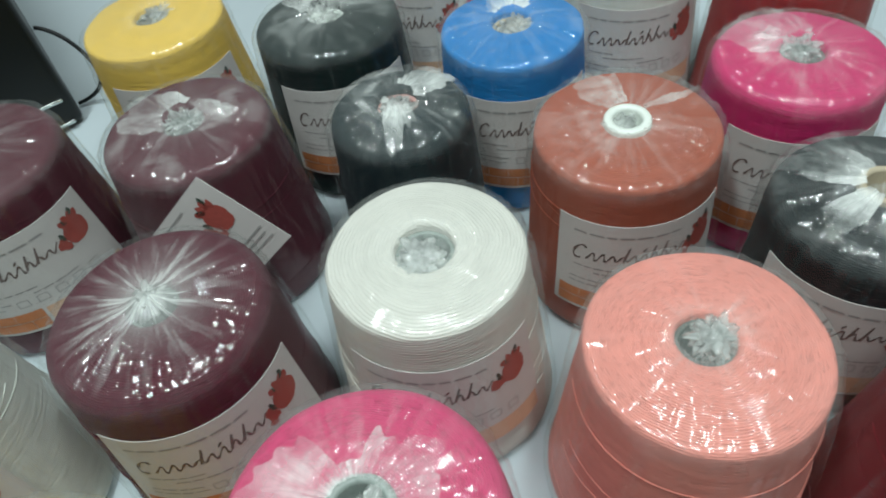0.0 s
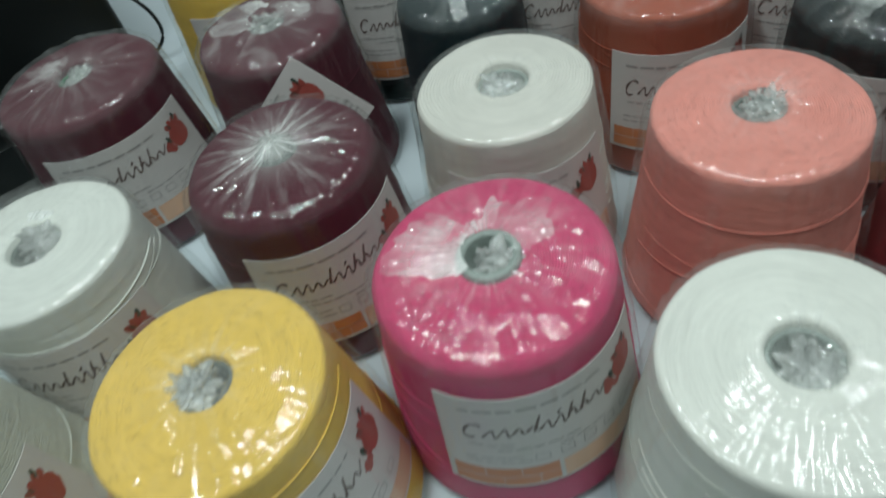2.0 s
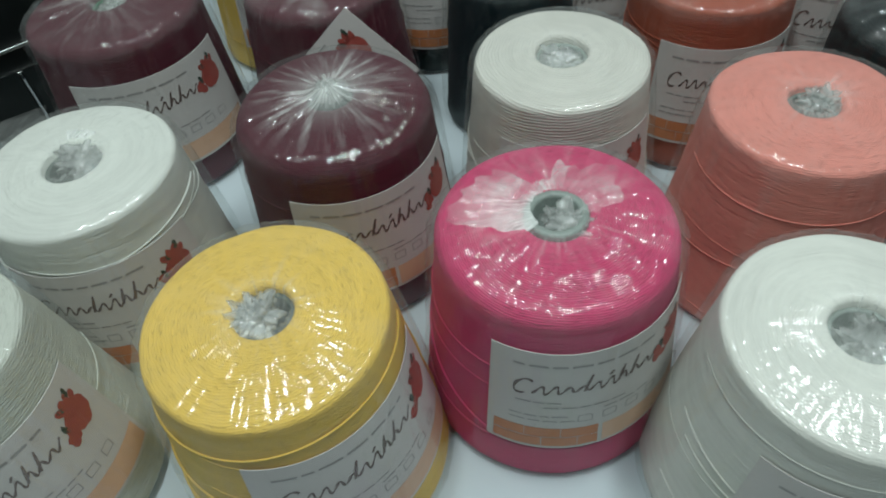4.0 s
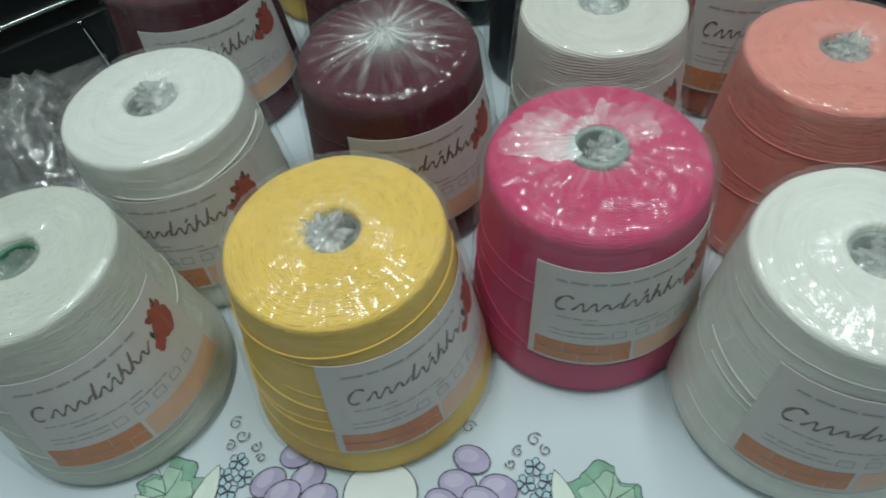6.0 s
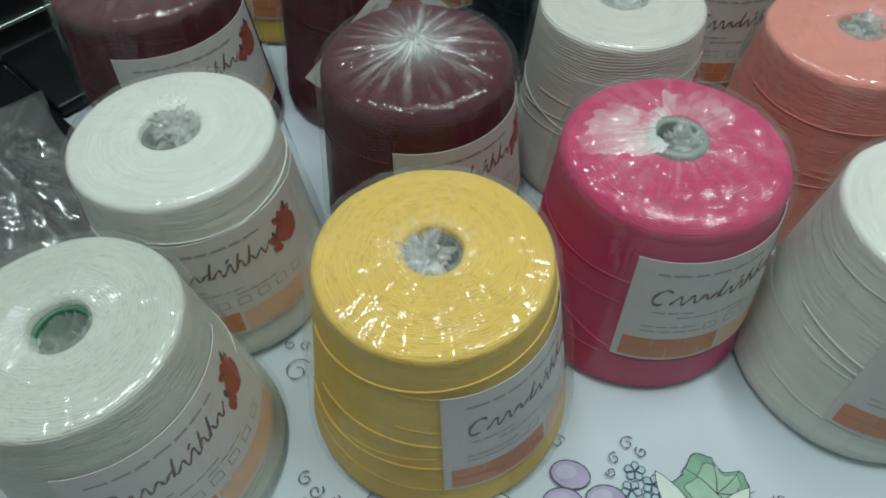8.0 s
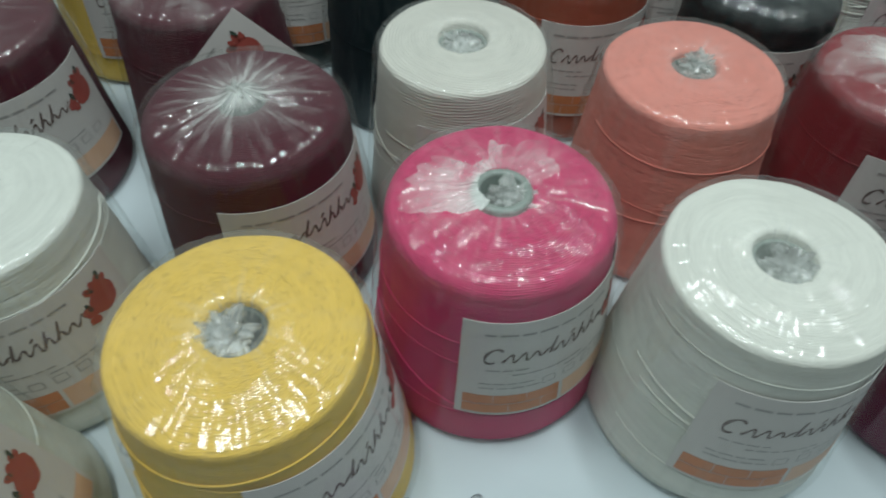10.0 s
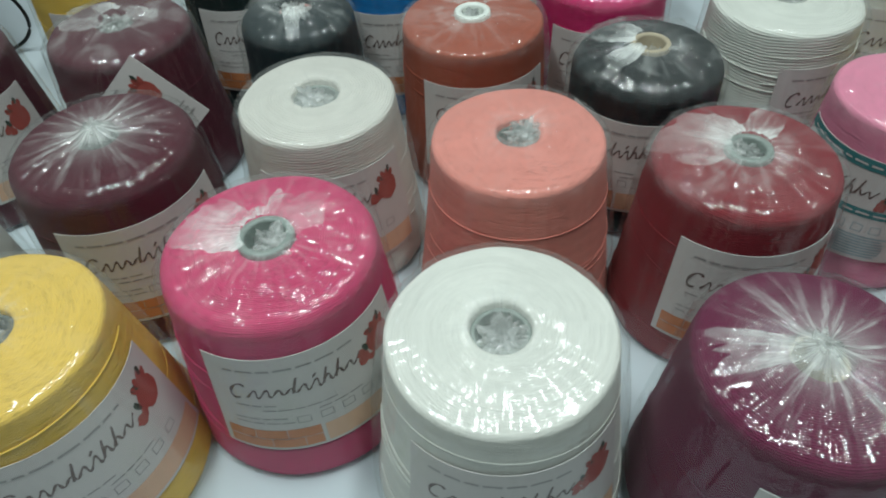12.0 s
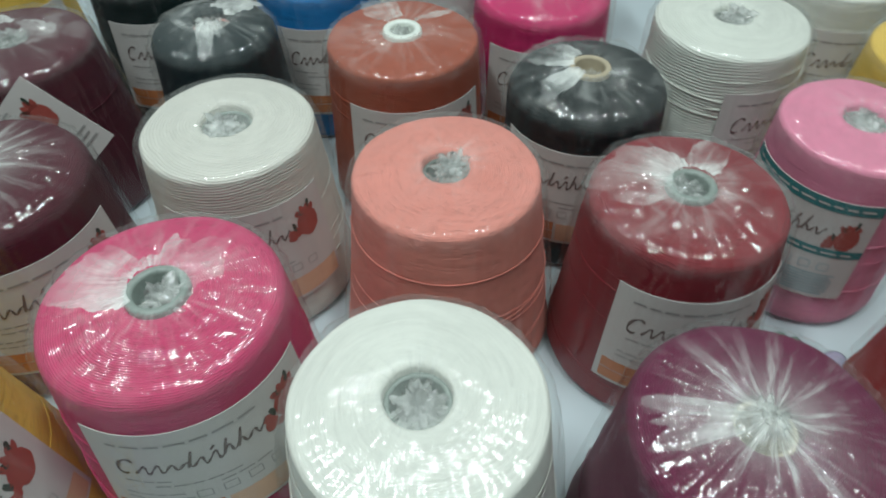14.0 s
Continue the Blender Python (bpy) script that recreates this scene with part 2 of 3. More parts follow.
# ---- building helpers ----
def part(name, bm, material, parent, label="", smooth=True):
    me = bpy.data.meshes.new(name)
    bm.normal_update()
    bm.to_mesh(me)
    bm.free()
    for p in me.polygons:
        p.use_smooth = smooth
    me.materials.append(material)
    ob = new(name, me)
    ob.parent = parent
    if label:
        ob["label"] = label
    return ob


def empty(name, m):
    ob = new(name)
    ob.empty_display_size = 0.02
    ob.matrix_world = m
    return ob


def lathe(profile, segs, shape=None, closed_end=False):
    """A turned surface from (r, z) pairs; shape(theta, j, r, z) may move each point. UV in metres: round, along."""
    bm = bmesh.new()
    uv = bm.loops.layers.uv.new("UVMap")
    lengths = [0.0]
    for (r0, z0), (r1, z1) in zip(profile, profile[1:]):
        lengths.append(lengths[-1] + math.hypot(r1 - r0, z1 - z0))
    rings = []
    for j, (r, z) in enumerate(profile):
        ring = []
        for i in range(segs):
            th = 2 * math.pi * i / segs
            rr, zz = shape(th, j, r, z) if shape else (r, z)
            ring.append(bm.verts.new((rr * math.cos(th), rr * math.sin(th), zz)))
        rings.append(ring)
    for j in range(len(rings) - 1):
        for i in range(segs):
            k = (i + 1) % segs
            f = bm.faces.new((rings[j][i], rings[j][k], rings[j + 1][k], rings[j + 1][i]))
            for loop, (ii, jj) in zip(f.loops, ((i, j), (i + 1, j), (i + 1, j + 1), (i, j + 1))):
                loop[uv].uv = (2 * math.pi * ii / segs * 0.065, lengths[jj])
    if closed_end:
        bm.faces.new(rings[-1])
    return bm


def tube(points, radius, segs=6):
    """A round strand along points."""
    bm = bmesh.new()
    rings = []
    n = len(points)
    for i, p in enumerate(points):
        d = (points[min(i + 1, n - 1)] - points[max(i - 1, 0)]).normalized()
        a = d.orthogonal().normalized()
        ref = Vector((0, 0, 1)) if abs(d.z) < 0.9 else Vector((1, 0, 0))
        a = d.cross(ref).normalized()
        b = d.cross(a)
        rings.append([bm.verts.new(p + radius * (math.cos(q) * a + math.sin(q) * b)) for q in [2 * math.pi * k / segs for k in range(segs)]])
    for r0, r1 in zip(rings, rings[1:]):
        for k in range(segs):
            bm.faces.new((r0[k], r0[(k + 1) % segs], r1[(k + 1) % segs], r1[k]))
    bm.faces.new(rings[0][::-1])
    bm.faces.new(rings[-1])
    return bm


def box(bm, lo, hi, bevel=0.0):
    made = bmesh.ops.create_cube(bm, size=1.0)
    vs = made["verts"]
    for v in vs:
        v.co = Vector([(lo[i] + hi[i]) / 2 + v.co[i] * (hi[i] - lo[i]) for i in range(3)])
    if bevel:
        es = {e for v in vs for e in v.link_edges}
        bmesh.ops.bevel(bm, geom=list(es), offset=bevel, segments=3, affect="EDGES", profile=0.5)
    return bm


# ---- room and table ----
# unseen room shell, added and kept pale to bounce fill light onto the cones
WALL = simple("bounce_wall_paint", (0.74, 0.76, 0.75), 0.8, vary=0.06, scale=14, bump=0.1)
CEIL = simple("bounce_ceiling_paint", (0.78, 0.78, 0.77), 0.9, vary=0.04, scale=10, bump=0.05)
FLOOR = simple("floor_tile", (0.32, 0.31, 0.30), 0.5, vary=0.15, scale=12, bump=0.05)
X0, X1, Y0, Y1, ZF, ZC = -2.2, 2.6, -2.6, 2.2, -0.75, 1.85


def slab(name, lo, hi, material):
    bm = bmesh.new()
    box(bm, lo, hi)
    return tagged(part(name, bm, material, None, smooth=False), kind="structure")


tagged(slab("floor", (X0, Y0, ZF - 0.1), (X1, Y1, ZF), FLOOR), "unseen grey floor added under the covered table", "floor")
tagged(slab("ceiling", (X0, Y0, ZC), (X1, Y1, ZC + 0.1), CEIL), "unseen white ceiling added for bounced light", "ceiling")
for wname, lo, hi in (("wall_north", (X0, Y1, ZF), (X1, Y1 + 0.1, ZC)), ("wall_south", (X0, Y0 - 0.1, ZF), (X1, Y0, ZC)),
                      ("wall_west", (X0 - 0.1, Y0, ZF), (X0, Y1, ZC)), ("wall_east", (X1, Y0, ZF), (X1 + 0.1, Y1, ZC))):
    tagged(slab(wname, lo, hi, WALL), "unseen pale wall added for bounced light", "wall")


def cloth_material():
    m, nt, out = mat("white_cotton_cloth")
    tex = node(nt, "ShaderNodeTexCoord")
    weave = node(nt, "ShaderNodeTexNoise", {"Vector": tex.outputs["Object"], "Scale": 700.0, "Detail": 2.0})
    fold = node(nt, "ShaderNodeTexNoise", {"Vector": tex.outputs["Object"], "Scale": 9.0, "Detail": 3.0, "Distortion": 1.0})
    stain = node(nt, "ShaderNodeTexNoise", {"Vector": tex.outputs["Object"], "Scale": 5.0, "Detail": 4.0})
    mix = node(nt, "ShaderNodeMix", {0: stain.outputs[0]}, data_type="RGBA")
    mix.inputs[6].default_value, mix.inputs[7].default_value = (0.46, 0.52, 0.55, 1), (0.57, 0.64, 0.67, 1)
    h = maths(nt, "ADD", maths(nt, "MULTIPLY", weave.outputs[0], 0.05), fold.outputs[0])
    bp = node(nt, "ShaderNodeBump", {"Height": h, "Strength": 0.35, "Distance": 0.004})
    b = node(nt, "ShaderNodeBsdfPrincipled", {"Base Color": mix.outputs[2], "Roughness": 0.75, "Normal": bp.outputs[0], "Specular IOR Level": 0.25})
    nt.links.new(b.outputs[0], out.inputs[0])
    return m


CLOTH = cloth_material()
TABLE_WOOD = simple("table_wood", (0.22, 0.13, 0.07), 0.5, vary=0.25, scale=20)
TX0, TX1, TY0, TY1 = -0.85, 1.15, -0.05, 1.15
table = tagged(empty("table", pose(0.15, 0.55, ZF)), "plain wooden table under the white cloth", "table")
bm = bmesh.new()
box(bm, (TX0 - 0.15, TY0 - 0.55, -ZF - 0.035), (TX1 - 0.15, TY1 - 0.55, -ZF - 0.008), 0.003)
part("tabletop", bm, TABLE_WOOD, table, smooth=False)
for sx in (TX0 + 0.05, TX1 - 0.11):
    for sy in (TY0 + 0.05, TY1 - 0.11):
        bm = bmesh.new()
        box(bm, (sx - 0.15, sy - 0.55, 0), (sx - 0.09, sy - 0.49, -ZF - 0.035), 0.004)
        part("leg", bm, TABLE_WOOD, table, smooth=False)

cloth = tagged(empty("tablecloth", pose(0, 0, 0)), "white tablecloth printed with grapes, vine leaves and small flowers", "tablecloth")


def cloth_sheet():
    bm = bmesh.new()
    nx, ny, drop = 200, 130, 0.22
    layers = []
    for depth in (0.0, 0.0006):
        grid = []
        for j in range(ny + 1):
            row = []
            for i in range(nx + 1):
                x = TX0 - drop + (TX1 - TX0 + 2 * drop) * i / nx
                y = TY0 - drop + (TY1 - TY0 + 2 * drop) * j / ny
                cx, cy = min(max(x, TX0 - 0.004), TX1 + 0.004), min(max(y, TY0 - 0.004), TY1 + 0.004)
                over = abs(x - cx) + abs(y - cy)
                wave = 0.012 * math.sin(14 * (x + y)) * min(1, over / 0.1)
                crease = 0.0022 * abs(noise.noise(Vector((x * 5, y * 5, 2.0)))) + 0.0010 * abs(noise.noise(Vector((x * 14, y * 9, 7.0))))
                row.append(bm.verts.new((cx + (x - cx) * 0.12 + (wave if x != cx else 0), cy + (y - cy) * 0.12 + (wave if y != cy else 0),
                                         -0.0006 - depth - over - min(crease, 0.0032))))
            grid.append(row)
        layers.append(grid)
    top, low = layers
    for j in range(ny):
        for i in range(nx):
            bm.faces.new((top[j][i], top[j][i + 1], top[j + 1][i + 1], top[j + 1][i]))
            bm.faces.new((low[j][i], low[j + 1][i], low[j + 1][i + 1], low[j][i + 1]))
    return bm


part("cloth", cloth_sheet(), CLOTH, cloth)

# ---- printed pattern of the cloth ----
GRAPE = simple("purple_grape_print", (0.37, 0.33, 0.47), 0.75, vary=0.45, scale=60, bump=0.0)
GRAPE_PALE = simple("pale_grape_print", (0.45, 0.42, 0.54), 0.75, vary=0.2, scale=120, bump=0.0)
GRAPE_DARK = simple("dark_grape_print", (0.24, 0.18, 0.35), 0.75, vary=0.5, scale=90, bump=0.0)
LEAF = simple("green_leaf_print", (0.20, 0.37, 0.26), 0.75, vary=0.85, scale=55, bump=0.0)
LEAF_MID = simple("mid_leaf_print", (0.34, 0.50, 0.38), 0.75, vary=0.6, scale=70, bump=0.0)
LEAF_LIGHT = simple("pale_leaf_print", (0.60, 0.68, 0.60), 0.75, vary=0.2, scale=70, bump=0.0)
FLORET = simple("blue_floret_print", (0.36, 0.50, 0.55), 0.75, vary=0.3, scale=200, bump=0.0)
LINE = simple("dark_outline_print", (0.07, 0.07, 0.09), 0.75, vary=0.3, bump=0.0)
PLAIN = simple("pale_disc_print", (0.66, 0.70, 0.66), 0.75, vary=0.08, bump=0.0)


def on_cloth(z):
    return lambda u, v: Vector((u, v, z))


def outline(bm, pts, width, z):
    n = len(pts)
    inner, outer = [], []
    mx, my = sum(p[0] for p in pts) / n, sum(p[1] for p in pts) / n
    for k, (x, y) in enumerate(pts):
        dx, dy = x - mx, y - my
        d = math.hypot(dx, dy) or 1
        w = width * (0.7 + 0.5 * math.sin(k * 1.3) ** 2)
        inner.append(bm.verts.new((x - dx / d * w, y - dy / d * w, z)))
        outer.append(bm.verts.new((x + dx / d * w * 0.3, y + dy / d * w * 0.3, z)))
    for k in range(n):
        bm.faces.new((inner[k], outer[k], outer[(k + 1) % n], inner[(k + 1) % n]))


def oval(x, y, rx, ry, turn, n=28):
    return [(x + rx * math.cos(a) * math.cos(turn) - ry * math.sin(a) * math.sin(turn), y + rx * math.cos(a) * math.sin(turn) + ry * math.sin(a) * math.cos(turn))
            for a in [2 * math.pi * k / n for k in range(n)]]


def blade(x, y, long, wide, turn, n=15):
    """A slim pointed leaf."""
    edge = [(long * (2 * k / n - 1), wide * math.sin(math.pi * k / n) ** 0.8) for k in range(n + 1)]
    edge += [(a, -b) for a, b in edge[-2:0:-1]]
    return [(x + a * math.cos(turn) - b * math.sin(turn), y + a * math.sin(turn) + b * math.cos(turn)) for a, b in edge]


def leaf_points(x, y, size, turn, lobes=5, tooth=0.10):
    pts = []
    for k in range(60):
        a = 2 * math.pi * k / 60
        r = size * (0.72 + 0.28 * abs(math.cos(lobes * a / 2)) + tooth * math.sin(11 * a) * 0.5) * (1.1 if abs(a - math.pi) < 2.2 else 0.8)
        pts.append((x + r * math.cos(a + turn), y + 0.8 * r * math.sin(a + turn)))
    return pts


def filled(name, pts, z, material, edge=0.0007):
    bm = bmesh.new()
    c = bm.verts.new((sum(p[0] for p in pts) / len(pts), sum(p[1] for p in pts) / len(pts), z))
    vs = [bm.verts.new((x, y, z)) for x, y in pts]
    for k in range(len(vs)):
        bm.faces.new((c, vs[k], vs[(k + 1) % len(vs)]))
    ob = part(name, bm, material, cloth, smooth=False)
    bm = bmesh.new()
    outline(bm, pts, edge, z + 0.0001)
    part("outline", bm, LINE, ob, smooth=False)
    return ob


def curl(x, y, size, turn, flip=1):
    bm = bmesh.new()
    pts = []
    for k in range(40):
        f = k / 39
        a = turn + flip * 7.5 * f
        r = size * (1 - 0.75 * f)
        pts.append((x + r * math.cos(a), y + r * math.sin(a)))
    ribbon(bm, on_cloth(0.0009), pts, 0.0009)
    part("swirl_print", bm, LINE, cloth, smooth=False)


def ribbon(bm, at, pts, width):
    rows = []
    n = len(pts)
    for i, (u, v) in enumerate(pts):
        du = pts[min(i + 1, n - 1)][0] - pts[max(i - 1, 0)][0]
        dv = pts[min(i + 1, n - 1)][1] - pts[max(i - 1, 0)][1]
        ln = math.hypot(du, dv) or 1e-6
        w = width * (0.75 + 0.25 * math.sin(i * 0.7)) / 2
        rows.append((bm.verts.new(at(u - dv / ln * w, v + du / ln * w)), bm.verts.new(at(u + dv / ln * w, v - du / ln * w))))
    for (a, b), (c2, d) in zip(rows, rows[1:]):
        bm.faces.new((a, b, d, c2))


def vine_group(x, y, s=1):
    """One half of the printed motif, growing from (x, y) to the side s."""
    for k, (dx, dy, dark) in enumerate(((0.058, 0.021, 0), (0.049, 0.005, 0), (0.075, 0.002, 0), (0.064, -0.006, 0), (0.040, -0.008, 0), (0.052, -0.019, 1),
                                        (0.071, -0.022, 1), (0.036, -0.026, 1), (0.058, -0.034, 1), (0.085, -0.018, 0))):
        turn = -s * 0.4 + 0.2 * math.sin(k)
        grape = filled("grape_print", oval(x + s * dx, y + dy, 0.0125, 0.0092, turn), 0.0003 + 0.00015 * k, GRAPE_DARK if dark else GRAPE)
        bm = bmesh.new()
        bm.faces.new([bm.verts.new((px, py, 0.00036 + 0.00015 * k)) for px, py in oval(x + s * dx - 0.0022, y + dy + 0.0022, 0.0068, 0.0045, turn + 0.3, 18)])
        part("light_patch", bm, GRAPE if dark else GRAPE_PALE, grape, smooth=False)
    filled("vine_leaf_print", leaf_points(x + s * 0.142, y - 0.006, 0.029, 0.4 if s > 0 else 2.6), 0.0003, LEAF)
    filled("leaf_light_print", leaf_points(x + s * 0.145, y - 0.004, 0.019, 0.4 if s > 0 else 2.6), 0.00042, LEAF_MID, 0.0004)
    bm = bmesh.new()
    for k in range(5):
        a = (0.4 if s > 0 else 2.6) + (k - 2) * 0.75
        ribbon(bm, on_cloth(0.00060), [(x + s * 0.142 + 0.024 * f * math.cos(a + 0.2 * f) * 1.0, y - 0.006 + 0.020 * f * math.sin(a + 0.2 * f)) for f in [q / 8 for q in range(9)]], 0.0007)
    part("leaf_vein_print", bm, LINE, cloth, smooth=False)
    filled("pale_leaf_print", blade(x + s * 0.117, y - 0.012, 0.027, 0.008, 1.57 + s * 0.25), 0.0007, LEAF_LIGHT)
    filled("pale_leaf_print", blade(x + s * 0.140, y - 0.022, 0.028, 0.008, s * 0.6 if s > 0 else math.pi - 0.6), 0.0009, LEAF_LIGHT)
    for k, (dx, dy) in enumerate(((0.098, 0.016), (0.106, 0.006), (0.092, 0.005), (0.101, -0.004))):
        for q in range(5):
            a = 2 * math.pi * q / 5 + k
            filled("petal_print", oval(x + s * dx + 0.0038 * math.cos(a), y + dy + 0.0034 * math.sin(a), 0.003, 0.0026, a, 12), 0.0003 + 0.00004 * k, FLORET, 0.0005)
    for dx, dy, sz, t in ((0.099, 0.034, 0.005, 0.5), (0.106, 0.027, 0.004, 2.0), (0.088, 0.026, 0.004, 1.0), (0.083, 0.018, 0.0035, 3.0), (0.171, -0.020, 0.005, 0.0), (0.178, -0.016, 0.004, 2.4)):
        curl(x + s * dx, y + dy, sz, t, s)


vine_group(-0.017, 0.138, 1)
vine_group(-0.017, 0.142, -1)
filled("disc_print", oval(-0.017, 0.136, 0.024, 0.022, 0), 0.0019, PLAIN)
for cx, cy, sz, t in ((-0.124, 0.262, 0.010, 0.5), (-0.118, 0.281, 0.004, 0.2), (-0.128, 0.284, 0.004, 2.0), (0.039, 0.181, 0.005, 0.1), (0.009, 0.226, 0.005, 1.0),
                      (0.047, 0.240, 0.004, 2.0), (0.050, 0.247, 0.003, 0.6), (-0.122, 0.185, 0.005, 1.0), (-0.03, 0.78, 0.010, 0.3), (-0.045, 0.77, 0.006, 2.0), (0.50, 0.105, 0.010, 0.5)):
    curl(cx, cy, sz, t)
filled("vine_leaf_print", leaf_points(0.537, 0.308, 0.014, 0.6), 0.0003, LEAF)
filled("grape_print", oval(0.562, 0.290, 0.011, 0.008, 0.4), 0.0003, GRAPE)
filled("vine_leaf_print", leaf_points(0.515, 0.098, 0.018, 1.6), 0.0003, LEAF)

# ---- yarn cones ----
LABEL_HI, LABEL_LO = 0.1175, 0.030


class ConeShape:
    def __init__(self, rt, rb, h, shoulder, dome, hole):
        self.rt, self.rb, self.h, self.sh, self.dome, self.hole = rt, rb, h, shoulder, dome, hole
        self.zs = h - dome - shoulder

    def side(self, z):
        return self.rb + (self.rt - self.rb) * min(max(z / self.zs, 0), 1)

    def profile(self, off=0.0, inner=True):
        pts = [(0.3 * self.rb, 0.0005), (self.rb - 0.006 + off, 0.0005), (self.rb - 0.0015 + off, 0.003), (self.rb + off, 0.008)]
        n = 22
        for k in range(1, n + 1):
            z = 0.008 + (self.zs - 0.008) * k / n
            pts.append((self.side(z) + off, z))
        for k in range(1, 7):
            q = math.pi / 2 * k / 6
            pts.append((self.rt - self.sh + self.sh * math.cos(q) + off * math.cos(q), self.zs + self.sh * math.sin(q) + off * math.sin(q)))
        r0, r1 = self.rt - self.sh, self.hole
        for k in range(1, 15):
            f = k / 14
            pts.append((r0 + (r1 - r0) * f, self.zs + self.sh + self.dome * math.sin(f * math.pi / 2) + off))
        if inner:
            pts += [(r1 - 0.0015, self.h - 0.002), (r1 - 0.002, self.h - 0.03)]
        return pts


def yarn_mesh(c, seed):
    def shape(th, j, r, z):
        n = noise.noise(Vector((math.cos(th) * 2.2, math.sin(th) * 2.2, z * 30 + seed)))
        f = noise.noise(Vector((math.cos(th) * 1.0, math.sin(th) * 1.0, z * 140 + seed * 3)))
        return r + 0.0006 * n + (0.0003 * f if 0.005 < z < c.zs else 0), z + (0.0009 * n if z > c.zs else 0)
    return lathe(c.profile(), 96, shape)


def film_mesh(c, kind, seed, loose):
    prof = c.profile(0.0030, inner=False)[1:]
    zt = c.h + 0.0030
    if kind == "star":
        prof += [(c.hole * 0.8, zt + 0.001), (c.hole * 0.5, zt + 0.003), (c.hole * 0.25, zt + 0.005), (0.0015, zt + 0.005)]
    else:
        prof += [(c.hole * 0.90, zt - 0.002), (c.hole * 0.80, zt - 0.008), (c.hole * 0.6, zt - 0.013), (c.hole * 0.3, zt - 0.014), (0.0015, zt - 0.013)]
    amp = {"flat": 0.0007, "star": 0.0022, "loose": 0.0017}[kind]
    kk = {"flat": 7, "star": 12, "loose": 6}[kind]

    def shape(th, j, r, z):
        cx, sy = math.cos(th), math.sin(th)
        ruck = noise.noise(Vector((cx * 13, sy * 13, z * 70 + seed))) + 0.6 * noise.noise(Vector((cx * 30, sy * 30, z * 120 + seed)))
        rim = math.exp(-((z - c.zs - 0.3 * c.sh) / 0.007) ** 2) * min(1.0, max(0.0, (r - 0.6 * c.rt) / (0.3 * c.rt)))
        if z < c.zs + c.sh * 0.4:
            fold = abs(noise.noise(Vector((cx * 4, sy * 4, z * 10 + seed))))
            puff = max(0.0, noise.noise(Vector((cx * 0.9, sy * 0.9, seed * 1.7)))) * math.sin(math.pi * min(1, z / c.zs))
            fold += 0.7 * abs(noise.noise(Vector((cx * 11, sy * 11, z * 7 + seed * 2))))
            edge = min(1.0, z / 0.02)
            return r + edge * (0.0022 * fold + loose * puff) + 0.0011 * rim * ruck, z
        pleat = noise.noise(Vector((cx * kk, sy * kk, r * 9 + seed)))
        crum = noise.noise(Vector((cx * r * 110, sy * r * 110, seed * 2)))
        grow = 0.45 + 0.55 * (1 - r / c.rt)
        lift = amp * grow * (abs(pleat) * 1.4) + (0.0028 * max(0, crum) if kind == "loose" else 0.0008 * max(0, crum))
        if r < c.hole:
            lift = lift * 0.7 if kind == "star" else (lift + 0.0022 * abs(pleat)) * (0.4 + r / c.hole)
        return max(0.001, r + 0.0008 * rim * ruck), z + lift + 0.0009 * rim * ruck
    return lathe(prof, 240, shape, closed_end=True)


def core_mesh(c, proud, wall):
    o, i, zt, zb = c.hole - 0.001, c.hole - 0.001 - wall, c.h + proud, 0.012
    b = wall * 0.35
    return lathe([(o, zb), (o, zt - b), (o - 0.3 * b, zt - 0.3 * b), (o - b, zt), (i + b, zt), (i + 0.3 * b, zt - 0.3 * b), (i, zt - b), (i, zb)], 48)


def plug_mesh(c, seed, up):
    """Film bunched together in the mouth of the tube."""
    bm = bmesh.new()
    bmesh.ops.create_icosphere(bm, subdivisions=4, radius=1.0)
    rad = c.hole * (0.55 if up else 0.82)
    dx, dy = (0.0, 0.0) if up else (0.32 * c.hole * math.cos(seed * 2.4), 0.32 * c.hole * math.sin(seed * 2.4))
    for v in bm.verts:
        p = v.co.copy()
        n = abs(noise.noise(p * 2.6 + Vector((seed, 0, 0)))) + 0.5 * abs(noise.noise(p * 6.0 + Vector((0, seed, 0))))
        k = 0.50 + 1.0 * n
        v.co = Vector((p.x * rad * k + dx, p.y * rad * k + dy, p.z * (0.0075 if up else 0.008) * k + c.h + (0.0030 if up else -0.0040)))
    return bm


def wrap_map(c, th0, off, lift=0.0):
    def at(u, v):
        z = LABEL_LO + v + lift
        th = math.radians(th0) + u / 0.0705
        r = c.side(z) + off
        return Vector((r * math.cos(th), r * math.sin(th), z))
    return at


def patch(bm, at, u0, u1, v0, v1, step=0.006):
    n = max(1, int((u1 - u0) / step))
    lower = [bm.verts.new(at(u0 + (u1 - u0) * k / n, v0)) for k in range(n + 1)]
    upper = [bm.verts.new(at(u0 + (u1 - u0) * k / n, v1)) for k in range(n + 1)]
    for k in range(n):
        bm.faces.new((lower[k], lower[k + 1], upper[k + 1], upper[k]))


def blob(bm, at, u, v, ru, rv, rng, n=12, rough=0.18, turn=0.0):
    pts = []
    for k in range(n):
        a = 2 * math.pi * k / n
        q = 1 + rng.uniform(-rough, rough)
        x, y = ru * q * math.cos(a), rv * q * math.sin(a)
        pts.append(bm.verts.new(at(u + x * math.cos(turn) - y * math.sin(turn), v + x * math.sin(turn) + y * math.cos(turn))))
    mid = bm.verts.new(at(u, v))
    for k in range(n):
        bm.faces.new((mid, pts[k], pts[(k + 1) % n]))


